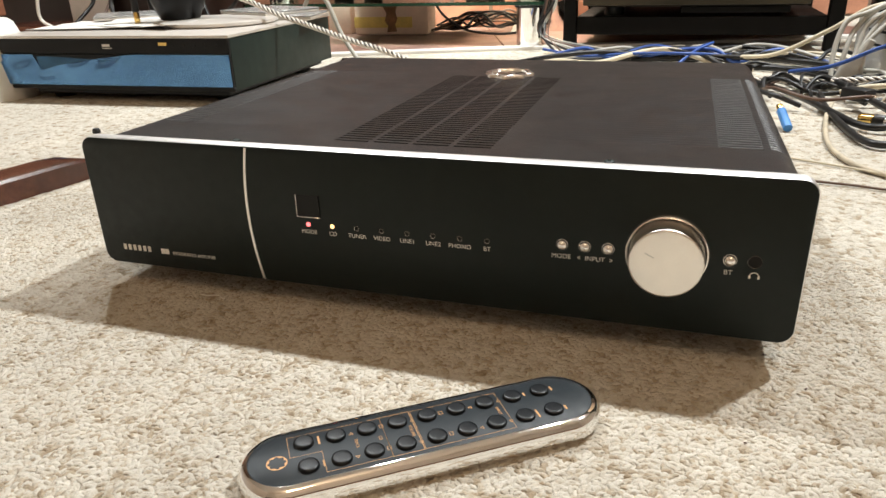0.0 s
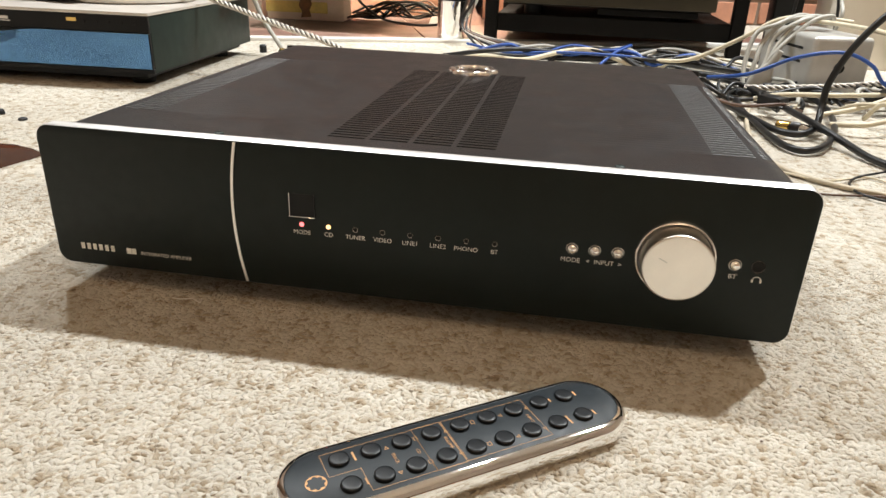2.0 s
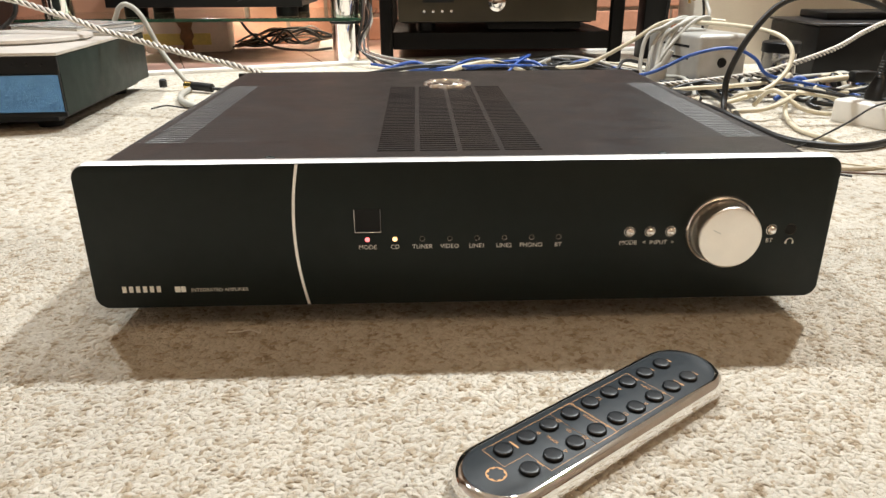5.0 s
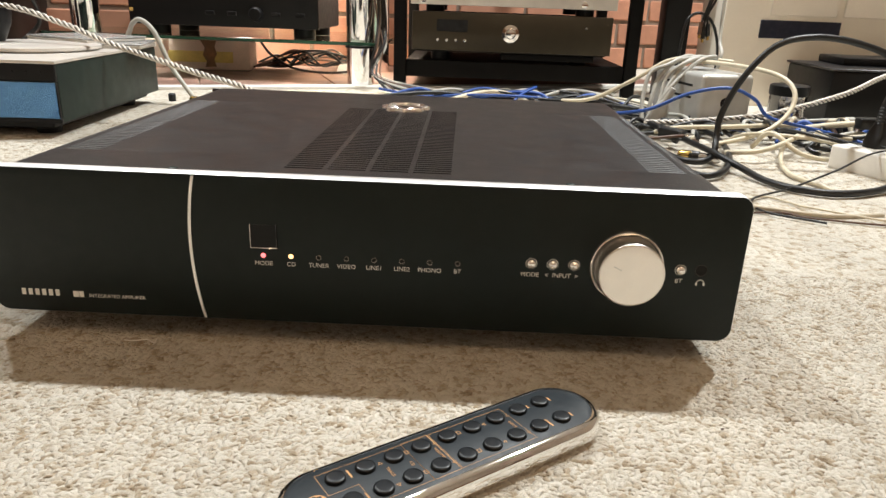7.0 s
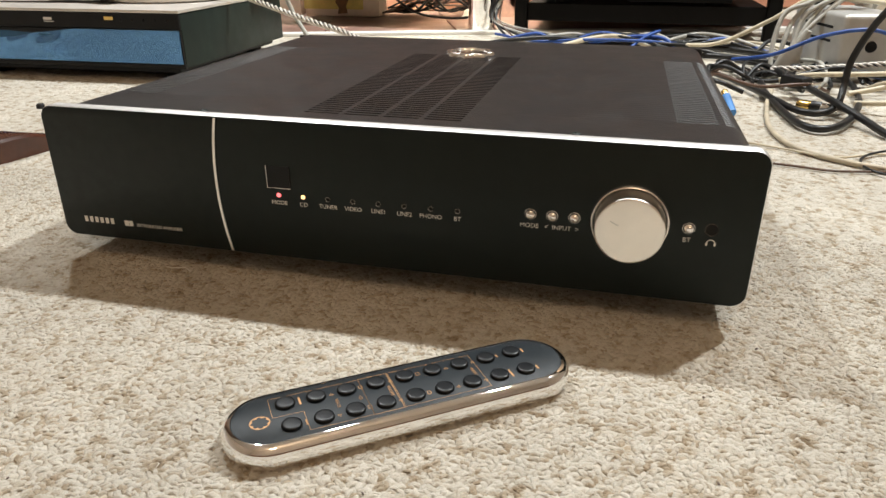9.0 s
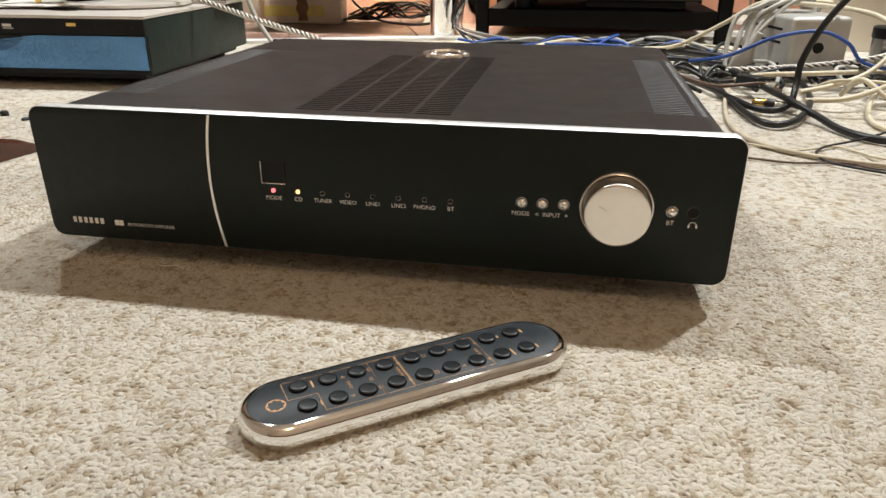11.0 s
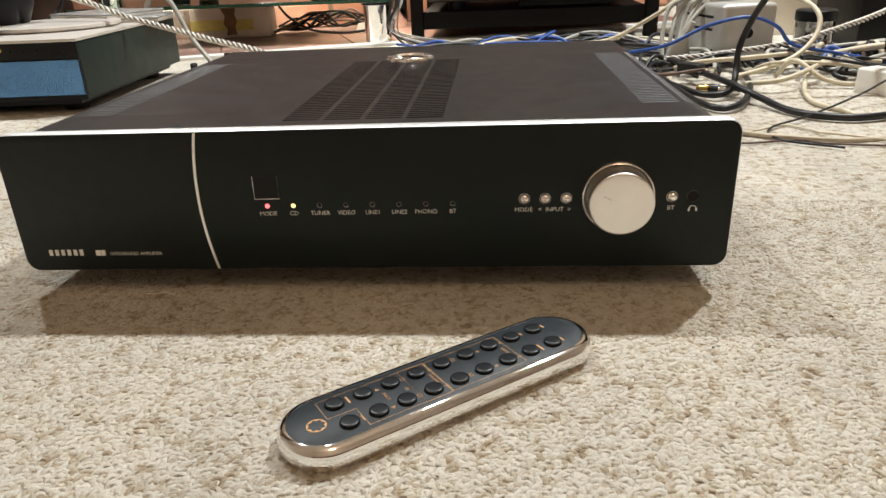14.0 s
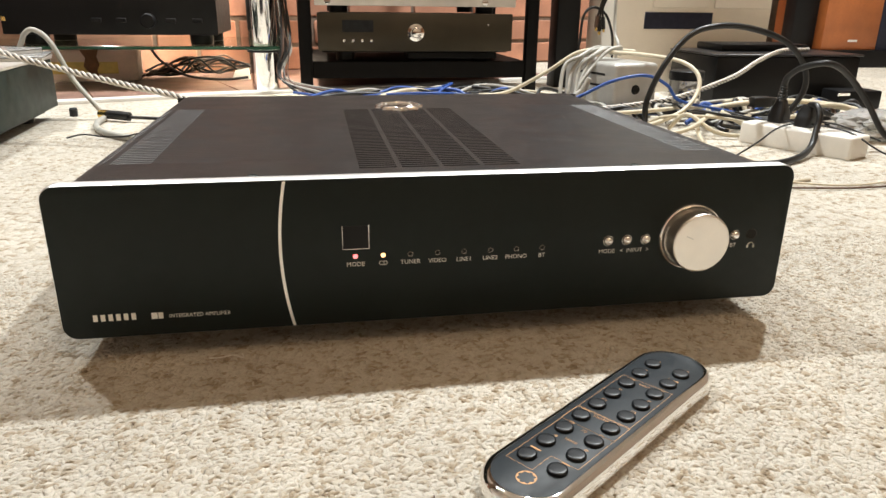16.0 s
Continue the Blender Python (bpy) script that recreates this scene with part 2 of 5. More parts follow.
def part(name, bm, material, parent=None, label="", at=None, smooth=True, crease=38):
    me = bm if isinstance(bm, bpy.types.Mesh) else mesh_of(name, bm, material, smooth, crease)
    ob = new(name, me)
    if parent is not None:
        ob.parent = parent
    if at is not None:
        ob.matrix_local = at
    if label:
        tagged(ob, label)
    return ob


def single(name, bm, material, label, category, group="", kind="", at=None, smooth=True, crease=38):
    """A thing that is one mesh."""
    ob = new(name, mesh_of(name, bm, material, smooth, crease))
    if at is not None:
        ob.matrix_world = at
    return tagged(ob, label, category, group, kind)


def box(x0, x1, y0, y1, z0, z1, bevel=0.0, seg=2, bm=None):
    out = bm or bmesh.new()
    b = bmesh.new()
    bmesh.ops.create_cube(b, size=1)
    bmesh.ops.transform(b, matrix=Matrix.LocRotScale(((x0 + x1) / 2, (y0 + y1) / 2, (z0 + z1) / 2), None, (x1 - x0, y1 - y0, z1 - z0)), verts=b.verts)
    if bevel:
        bmesh.ops.bevel(b, geom=b.edges[:], offset=bevel, segments=seg, profile=0.5, affect="EDGES")
    return merge(out, b)


def merge(bm, other):
    me = bpy.data.meshes.new("scratch")
    other.to_mesh(me)
    other.free()
    bm.from_mesh(me)
    bpy.data.meshes.remove(me)
    return bm


def lathe(profile, seg=32, bm=None, axis="Z", closed=False):
    """Turn a list of (radius, height) about an axis."""
    bm = bm or bmesh.new()
    rings = []
    for r, h in profile:
        ring = []
        if r < 1e-7:
            ring = [bm.verts.new((0, 0, h))] * seg
        else:
            for i in range(seg):
                a = 2 * math.pi * i / seg
                ring.append(bm.verts.new((r * math.cos(a), r * math.sin(a), h)))
        rings.append(ring)
    pairs = list(zip(rings, rings[1:])) + ([(rings[-1], rings[0])] if closed else [])
    for lo, hi in pairs:
        for i in range(seg):
            j = (i + 1) % seg
            quad = []
            for v in (lo[i], lo[j], hi[j], hi[i]):
                if v not in quad:
                    quad.append(v)
            if len(quad) > 2:
                bm.faces.new(quad)
    bmesh.ops.recalc_face_normals(bm, faces=bm.faces[:])
    if axis == "Y":   # height runs towards -y, out of a front
        bmesh.ops.transform(bm, matrix=Matrix.Rotation(radians(90), 4, "X"), verts=bm.verts)
    return bm


def outline_rounded(w, h, r, seg=6):
    """Corner-rounded rectangle about the origin, counter-clockwise."""
    pts = []
    for cx, cy, a0 in ((w / 2 - r, h / 2 - r, 0), (-w / 2 + r, h / 2 - r, 90), (-w / 2 + r, -h / 2 + r, 180), (w / 2 - r, -h / 2 + r, 270)):
        for i in range(seg + 1):
            a = radians(a0 + 90 * i / seg)
            pts.append((cx + r * math.cos(a), cy + r * math.sin(a)))
    return pts


def inset(pts, d):
    """Pull a smooth closed outline inwards by d."""
    out, n = [], len(pts)
    for i in range(n):
        (ax, ay), (bx, by) = pts[i - 1], pts[(i + 1) % n]
        l = math.hypot(bx - ax, by - ay) or 1
        out.append((pts[i][0] - d * (by - ay) / l, pts[i][1] + d * (bx - ax) / l))
    return out


def loft(layers, cap_first=True, cap_last=True, bm=None):
    """Skin through outlines of equal count; each layer is a list of 3D points."""
    bm = bm or bmesh.new()
    rings = [[bm.verts.new(p) for p in lay] for lay in layers]
    n = len(rings[0])
    for a, b in zip(rings, rings[1:]):
        for i in range(n):
            j = (i + 1) % n
            bm.faces.new((a[i], a[j], b[j], b[i]))
    if cap_first:
        bm.faces.new(rings[0][::-1])
    if cap_last:
        bm.faces.new(rings[-1])
    bmesh.ops.recalc_face_normals(bm, faces=bm.faces[:])
    return bm


def smooth_path(pts, per=10):
    """Catmull-Rom through a few control points."""
    p = [Vector(q) for q in pts]
    p = [2 * p[0] - p[1]] + p + [2 * p[-1] - p[-2]]
    out = []
    for i in range(1, len(p) - 2):
        for k in range(per):
            t = k / per
            a, b, c, d = p[i - 1:i + 3]
            out.append(0.5 * (2 * b + (c - a) * t + (2 * a - 5 * b + 4 * c - d) * t * t + (3 * b - a - 3 * c + d) * t ** 3))
    return out + [p[-2]]


def frames_along(path):
    up, out = Vector((0, 0, 1)), []
    side = None
    for i, q in enumerate(path):
        t = (path[min(i + 1, len(path) - 1)] - path[max(i - 1, 0)]).normalized()
        if side is None:
            side = t.cross(up) if abs(t.z) < 0.95 else t.cross(Vector((1, 0, 0)))
        side = (side - t * side.dot(t)).normalized()
        out.append((q, side, t.cross(side).normalized()))
    return out


def tube(path, r, sides=8, bm=None):
    rings = []
    for q, s, u in frames_along(path):
        rings.append([q + r * (math.cos(2 * math.pi * k / sides) * s + math.sin(2 * math.pi * k / sides) * u) for k in range(sides)])
    return loft(rings, bm=bm)


def cable(label, pts, r, material, group="cables on the carpet", per=9, sides=8):
    return single("cable", tube(smooth_path(pts, per), r, sides), material, label, "cable", group, crease=80)


def braided_cable(label, pts, r, pitch=0.030):
    """Three strands twisted round each other, bright over a dark core."""
    root = thing("braided_cable", label, "cable", "braided cables")
    base = smooth_path(pts, 40)
    length = [0.0]
    for a, b in zip(base, base[1:]):
        length.append(length[-1] + (b - a).length)
    fr = frames_along(base)
    part("core", tube(base, r * 0.60, 8), C_DARKBRAID, root, crease=80)
    for k in range(3):
        path = []
        for (q, s, u), d in zip(fr, length):
            a = 2 * math.pi * (d / pitch + k / 3)
            path.append(q + 0.62 * r * (math.cos(a) * s + math.sin(a) * u))
        part("strand", tube(path, r * 0.37, 6), C_SILVER, root, "bright silver strand", crease=80)
    return root


def lettering(text, size, parent, material, at, name="lettering", label=""):
    """Flat letters of the built-in font, centred, raised 0.15 mm."""
    cu = bpy.data.curves.new("letters", "FONT")
    cu.body, cu.size, cu.align_x, cu.align_y, cu.extrude = text, size, "CENTER", "CENTER", 0.00006
    cu.resolution_u = 3
    cu.offset = -0.005 * size
    ob = bpy.data.objects.new("letters", cu)
    scene.collection.objects.link(ob)
    dg = bpy.context.evaluated_depsgraph_get()
    me = bpy.data.meshes.new_from_object(ob.evaluated_get(dg))
    bpy.data.objects.remove(ob)
    me.materials.clear()
    me.materials.append(material)
    return part(name, me, material, parent, label, at)


def on_front(x, z, y=-0.0002):
    """Pose that sets flat work upright on a front that faces -y."""
    return Matrix.Translation((x, y, z)) @ Matrix.Rotation(radians(90), 4, "X")


# ---- the room ----
TURN_ROOM = 19.8                       # the room's walls stand turned against the amplifier
floor_bm = bmesh.new()
bmesh.ops.create_grid(floor_bm, x_segments=2, y_segments=2, size=5.0)
tagged(part("floor", floor_bm, CARPET_FAR, at=pose(0, -0.2, -0.0008), smooth=False), "cream flecked loop-pile carpet floor", "carpet", kind="structure")

room = pose(-0.54, 1.66, 0, 0, 0, TURN_ROOM)
WALL_H = 2.4


def wall(name, x0, x1, y0, y1, label, material=PLASTER):
    return single(name, box(x0, x1, y0, y1, -0.02, WALL_H), material, label, "wall", kind="structure", at=room, smooth=False)


wall_north = wall("wall_north", -2.2, 3.0, 0.0, 0.15, "salmon brick chimney wall with brown mortar", MORTAR)
wall("wall_south", -2.2, 3.0, -4.35, -4.2, "plain pale pink papered wall", DARKWALL)
wall("wall_west", -2.35, -2.2, -4.35, 0.15, "plain pale pink papered wall", DARKWALL)
wall("wall_east", 3.0, 3.15, -4.35, 0.15, "plain pale pink papered wall", DARKWALL)
# added out of view so the chrome reflects a thin dark horizon line
single("wainscot", box(-2.195, 2.995, -4.198, -4.17, -0.02, 0.35, 0.004, 1), REFLECTBAND, "unseen brown band along the wall foot, added for reflections", "wainscot", kind="structure", at=room, smooth=False)
single("ceiling", box(-2.35, 3.15, -4.35, 0.15, WALL_H, WALL_H + 0.1), CEILING, "plain white painted ceiling", "ceiling", kind="structure", at=room, smooth=False)

# brown hearth in front of the brick wall, with a pale edging strip
hearth = thing("hearth", "reddish brown tiled hearth with pale front edging", "hearth", kind="structure", at=room)
for i in range(8):
    part("tile", box(-1.35 + i * 0.30, -1.052 + i * 0.30, -0.478, -0.002, -0.003, 0.004, 0.0015, 1), HEARTH, hearth)
part("edging", box(-1.35, 1.05, -0.512, -0.480, -0.004, 0.0065, 0.002, 2), PAPER, hearth, "off-white edging strip")

# ---- the amplifier ----
amp = thing("amplifier", "black integrated amplifier with silver-edged front panel standing on carpet", "amplifier")
PW, PZ0, PZ1, PT = 0.433, 0.0155, 0.1035, 0.0085
PC = (PZ0 + PZ1) / 2


def panel_outline(grow, y):
    pts = outline_rounded(PW + 2 * grow, PZ1 - PZ0 + 2 * grow, 0.0085 + grow, 8)
    return [(x, y, PC + z) for x, z in pts]


# aluminium edge of the front plate, its front edge chamfered
part("panel_edge", loft([panel_outline(0, PT), panel_outline(0, 0.0012), panel_outline(-0.0005, 0.0004), panel_outline(-0.0010, 0.0005)]), ALU, amp, "bright brushed aluminium panel edge")
front = part("front_panel", loft([panel_outline(-0.0006, 0.004), panel_outline(-0.0006, 0.0002), panel_outline(-0.0009, 0.0)]), PANEL, amp, "matt black front panel")

# curved silver inlay
layers = []
for i in range(25):
    z = PZ0 + 0.0012 + (PZ1 - PZ0 - 0.0024) * i / 24
    x = -0.0915 - 0.0050 * (1 - ((z - 0.062) / 0.044) ** 2)
    layers.append([(x - 0.0011, 0.001, z), (x + 0.0011, 0.001, z), (x + 0.0008, -0.0004, z), (x - 0.0008, -0.0004, z)])
part("trim_strip", loft(layers), SATIN, amp, "curved satin silver inlay strip")

# sensor window: a dark square, metal rim only on the three edges catching light
for name, material, x0, x1, z0, z1 in (("rim_side", CHROME, -0.0622, -0.0617, 0.0617, 0.0758), ("rim_foot", CHROME, -0.0622, -0.0468, 0.0615, 0.0620)):
    part(name, box(x0, x1, -0.0007, 0.0002, z0, z1, 0.0002, 1), material, amp, "thin silver window rim")
# black back keeps this rim dark when seen from the right
for name, material, tri in (("rim_side", CHROME, ((-0.0475, 0.0), (-0.04690, -0.0006), (-0.04705, 0.0))), ("rim_back", BLACKPLASTIC, ((-0.04705, 0.0), (-0.04690, -0.0006), (-0.0467, 0.0)))):
    part(name, loft([[(x, y, z) for x, y in tri] for z in (0.0617, 0.0758)]), material, amp, "thin bevelled window rim", smooth=False)
part("sensor_window", box(-0.0617, -0.0473, -0.0002, 0.0003, 0.0621, 0.0755), BLACKPLASTIC, amp, "gloss black sensor window")

# indicators with their names
INPUTS = ("MODE", "CD", "TUNER", "VIDEO", "LINE1", "LINE2", "PHONO", "BT")
ring_me = mesh_of("indicator_ring", lathe([(0.0013, 0.0), (0.0013, 0.0004), (0.0015, 0.0005), (0.0017, 0.0001), (0.0017, -0.0004)], 16, axis="Y"), BLACKRING)
well_me = mesh_of("indicator_well", lathe([(0.0013, 0.00015), (0.0007, 0.0001), (0, 0.0001)], 16, axis="Y"), HOLE)
for i, word in enumerate(INPUTS):
    x = -0.0550 + i * 0.01585
    ring = part("indicator", ring_me, None, amp, at=Matrix.Translation((x, 0, 0.0573)))
    if i < 2:
        part("led", lathe([(0.00135, 0.0001), (0.0012, 0.0006), (0.0007, 0.0009), (0, 0.001)], 16, axis="Y"), (RED_LED, AMBER_LED)[i], ring, ("lit red indicator light", "lit amber indicator light")[i])
    else:
        part("lens", well_me, None, ring)
    lettering(word, 0.0037, amp, PRINT, on_front(x, 0.0524))

# round chrome push buttons
seat_me = mesh_of("button_seat", lathe([(0.0028, 0.0001), (0.0030, 0.0004), (0.0033, 0.0004), (0.0035, -0.0004)], 24, axis="Y"), DARKCHROME)
ball_me = mesh_of("button_cap", lathe([(0.0030 * math.cos(radians(a)), 0.0004 + 0.0026 * math.sin(radians(a))) for a in (0, 15, 30, 45, 60, 75)] + [(0, 0.003)], 24, axis="Y"), CHROME)
for x in (0.0976, 0.1096, 0.1217, 0.1815):
    b = part("push_button", ball_me, None, amp, "domed chrome push button", at=Matrix.Translation((x, 0, 0.0595)))
    part("bezel", seat_me, None, b)
for word, x in (("MODE", 0.0972), ("<  INPUT  >", 0.1151), ("BT", 0.1812)):
    lettering(word, 0.0037, amp, PRINT, on_front(x, 0.0527))

# headphone socket and its sign
jack = part("headphone_socket", lathe([(0.0031, -0.001), (0.0031, 0.0002), (0.0034, 0.0004), (0.0036, 0.0002), (0.0036, -0.0004)], 24, axis="Y"), SOCKETRING, amp, "dark ringed headphone socket", at=Matrix.Translation((0.1930, 0, 0.0595)))
part("socket_hole", lathe([(0.0031, 0.0001), (0, 0.0001)], 20, axis="Y"), HOLE, jack)
arc = [Vector((0.1935 + 0.0021 * math.cos(radians(a)), -0.0002, 0.0518 + 0.0021 * math.sin(radians(a)))) for a in range(0, 181, 15)]
sign = tube(arc, 0.00025, 5)
for s in (-1, 1):
    box(0.1935 + s * 0.0021 - 0.0005, 0.1935 + s * 0.0021 + 0.0005, -0.0004, 0.0, 0.0506, 0.0522, bm=sign)
part("headphone_sign", sign, PRINT, amp)

# maker's mark as plain bars, and the printed title
for i in range(6):
    part("mark_bar", box(-0.1995 + i * 0.0040, -0.1972 + i * 0.0040, -0.0003, 0.0, 0.0262, 0.0301), PRINT, amp)
for i, w in enumerate((0.0032, 0.0026)):
    part("mark_bar", box(-0.1690 + i * 0.0036, -0.1690 + i * 0.0036 + w, -0.0003, 0.0, 0.0260, 0.0296), PRINT, amp)
title = lettering("INTEGRATED AMPLIFIER", 0.0031, amp, PRINT, on_front(-0.1430, 0.0271))

# volume knob in its bright ring
KX, KZ = 0.1510, 0.0600
knob_ring = part("knob_ring", lathe([(0.0190, -0.0005), (0.0190, 0.0010), (0.0196, 0.0024), (0.0203, 0.0027), (0.0209, 0.0020), (0.0213, 0.0004), (0.0213, -0.0005)], 64, axis="Y"), CHROME, amp, "polished chrome ring round the knob", at=Matrix.Translation((KX, 0, KZ)))
part("knob_gap", lathe([(0.0191, 0.0002), (0, 0.0002)], 40, axis="Y"), SOCKETRING, knob_ring)
knob = part("volume_knob", lathe([(0.0187, 0.0), (0.0186, 0.003), (0.0183, 0.0122), (0.0182, 0.0134), (0.01805, 0.0140), (0.0176, 0.0144), (0.0170, 0.0145), (0.0100, 0.0145), (0, 0.0145)], 72, axis="Y"), SATIN, amp, "satin aluminium volume knob with polished edge", at=Matrix.Translation((KX, 0, KZ)))
part("knob_mark", box(-0.0115, -0.0066, -0.01462, -0.0143, -0.0003, 0.0003), GREYMETAL, knob, at=Matrix.Rotation(radians(26), 4, "Y"))


def lid_mesh():
    """Steel cover, bent down at both sides, with rows of real slots cut through it."""
    top, side, r = 0.1012, 0.2135, 0.0135
    prof = [(-side, 0.018), (-side, top - r)]
    for i in range(1, 7):
        a = radians(90 * i / 6)
        prof.append((-side + r - r * math.cos(a), top - r + r * math.sin(a)))
    flat = [-0.1965, -0.1730]
    for k in range(4):
        flat += [-0.0495 + k * 0.0256, -0.0495 + k * 0.0256 + 0.0225]
    flat += [0.1730, 0.1965]
    prof += [(x, top) for x in flat]
    n_arc = len(prof)
    for i in range(0, 7):
        a = radians(90 - 90 * i / 6)
        prof.append((side - r + r * math.cos(a), top - r + r * math.sin(a)))
    prof.append((side, 0.018))
    slot_cols = {}
    for i, ((xa, za), (xb, zb)) in enumerate(zip(prof, prof[1:])):
        for k in range(4):
            if abs(xa - (-0.0495 + k * 0.0256)) < 1e-6 and zb == za:
                slot_cols[i] = (0, 44)
        if abs(xa + 0.1965) < 1e-6 or (abs(xa - 0.1730) < 1e-6):
            slot_cols[i] = (5, 46)
        if n_arc <= i < n_arc + 4 or 3 <= i < 7:
            slot_cols[i] = (5, 46)
    pitch, y0, wide = 0.0056, 0.032, 0.0024
    ys = [0.0086]
    for k in range(47):
        ys += [y0 + k * pitch, y0 + k * pitch + wide]
    ys.append(0.380)
    bm = bmesh.new()
    grid = [[bm.verts.new((x, y, z)) for x, z in prof] for y in ys]
    for j in range(len(ys) - 1):
        k = (j - 1) // 2
        is_slot_row = j % 2 == 1
        for i in range(len(prof) - 1):
            if is_slot_row and i in slot_cols and slot_cols[i][0] <= k < slot_cols[i][1]:
                continue
            bm.faces.new((grid[j][i], grid[j][i + 1], grid[j + 1][i + 1], grid[j + 1][i]))
    hole_edges = [e for e in bm.edges if e.is_boundary and all(0.011 < v.co.y < 0.379 and v.co.z > 0.05 for v in e.verts)]
    got = bmesh.ops.extrude_edge_only(bm, edges=hole_edges)
    for v in (g for g in got["geom"] if isinstance(g, bmesh.types.BMVert)):
        inward = Vector((-math.copysign(1, v.co.x), 0, -0.6)).normalized() if abs(v.co.x) > 0.206 else Vector((0, 0, -1))
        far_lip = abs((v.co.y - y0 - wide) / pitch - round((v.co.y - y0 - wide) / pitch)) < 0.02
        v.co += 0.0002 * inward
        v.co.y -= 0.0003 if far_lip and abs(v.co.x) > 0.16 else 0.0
    # side slot lips take the lit-edge colour, centre slots the dark one
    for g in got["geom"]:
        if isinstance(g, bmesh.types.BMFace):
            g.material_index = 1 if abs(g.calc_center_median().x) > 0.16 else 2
    got = bmesh.ops.extrude_edge_only(bm, edges=[g for g in got["geom"] if isinstance(g, bmesh.types.BMEdge) and g.is_boundary])
    for v in (g for g in got["geom"] if isinstance(g, bmesh.types.BMVert)):
        v.co.z -= 0.0012
    for g in got["geom"]:
        if isinstance(g, bmesh.types.BMFace):
            g.material_index = 2
    bmesh.ops.recalc_face_normals(bm, faces=bm.faces[:])
    return bm


cover = part("top_cover", lid_mesh(), LID, amp, "satin black vented steel cover")
cover.data.materials.append(LITSLOTEDGE)
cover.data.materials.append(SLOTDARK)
part("chassis", box(-0.209, 0.209, 0.0102, 0.378, 0.0165, 0.0975, 0.002, 1), LID, amp)
part("bottom_tray", box(-0.2125, 0.2125, 0.0102, 0.379, 0.0155, 0.0195, 0.0006, 1), LID, amp)
part("rear_panel", box(-0.2128, 0.2128, 0.3782, 0.3812, 0.018, 0.1005, 0.0006, 1), LID, amp)
foot_me = mesh_of("foot", lathe([(0, -0.003), (0.0185, -0.003), (0.0205, -0.001), (0.0215, 0.012), (0.0205, 0.0157), (0, 0.0157)], 28), RUBBER)
for x in (-0.165, 0.165):
    for y in (0.055, 0.325):
        part("foot", foot_me, None, amp, "black rubber foot", at=Matrix.Translation((x, y, 0)))
screw_me = mesh_of("screw", lathe([(0.0028, 0.0), (0.0027, 0.0008), (0.0018, 0.0013), (0.0010, 0.0013), (0.0008, 0.0007), (0, 0.0007)], 14), DARKSIDE)
for x in (-0.110, 0.118):
    part("screw", screw_me, None, amp, at=Matrix.Translation((x, 0.0175, 0.1012)))


def cog(r, amount, y_to_z, n=8, seg=96):
    return [((r + amount * math.cos(n * 2 * math.pi * i / seg)) * math.cos(2 * math.pi * i / seg), (r + amount * math.cos(n * 2 * math.pi * i / seg)) * math.sin(2 * math.pi * i / seg), y_to_z) for i in range(seg)]


badge = part("badge", loft([cog(0.0208, 0.0017, 0), cog(0.0208, 0.0017, 0.0022), cog(0.0200, 0.0016, 0.0036), cog(0.0186, 0.0012, 0.0042), cog(0.0172, 0.0006, 0.0040), cog(0.0162, 0.0004, 0.0026), cog(0.0156, 0.0004, 0.0012)], True, True), BADGE, amp, "scalloped chrome badge", at=Matrix.Translation((0.0025, 0.280, 0.1012)))
part("badge_disc", lathe([(0.0130, 0.0011), (0.0130, 0.0026), (0.0115, 0.0032), (0, 0.0030)], 40), DARKCHROME, badge)
for k in range(4):
    part("badge_spoke", box(0.0120, 0.0168, -0.0011, 0.0011, 0.0013, 0.0030, 0.0004, 1), BADGE, badge, at=Matrix.Rotation(radians(45 + 90 * k), 4, "Z"))

# ---- the remote control ----
remote = thing("remote_control", "chrome-rimmed dark remote control with round black buttons lying on carpet", "remote control", at=pose(0.0038, -0.1481, 0, 0, 0, 36.3))
RS0, RS1, RH = -0.0160, 0.1500, 0.0213


def capsule(d, z):
    """Outline of the remote, its ends flattened half rounds, pulled in by d."""
    pts, r = [], RH - d
    e = 0.021 - d * 0.95
    for cx, a0 in ((RS1 - 0.021, -90), (RS0 + 0.021, 90)):
        for i in range(25):
            a = radians(a0 + 180 * i / 24)
            pts.append((cx + e * math.cos(a), r * math.sin(a), z))
    return pts


rim_layers = []
for i in range(15):
    a = radians(-78 + 168 * i / 14)
    rim_layers.append(capsule(0.0044 * (1 - math.cos(a) ** 0.9) + (0.0 if a > 0 else 0.0016 * math.sin(a) ** 2), 0.0054 + (0.0064 if a > 0 else 0.0078) * math.sin(a)))
rim_layers += [capsule(0.0044, 0.0116), capsule(0.0044, 0.0108)]
part("rim", loft(rim_layers), CHROME, remote, "rounded polished chrome rim")
part("top_plate", loft([capsule(0.0045, 0.0100), capsule(0.0045, 0.0112), capsule(0.0049, 0.0115)]), PLATE, remote, "dark slate top plate")
key_me = mesh_of("key", lathe([(0.0045, 0.0), (0.0044, 0.0011), (0.0042, 0.0015), (0.0037, 0.00175), (0.0030, 0.0018), (0.0016, 0.00185), (0, 0.00186)], 24), KEYRUBBER)
for k in range(9):
    for side in (1, -1):
        part("key", key_me, None, remote, at=Matrix.Translation((0.0128 + 0.01395 * k, side * 0.0079, 0.0114)))
ZP = 0.01155


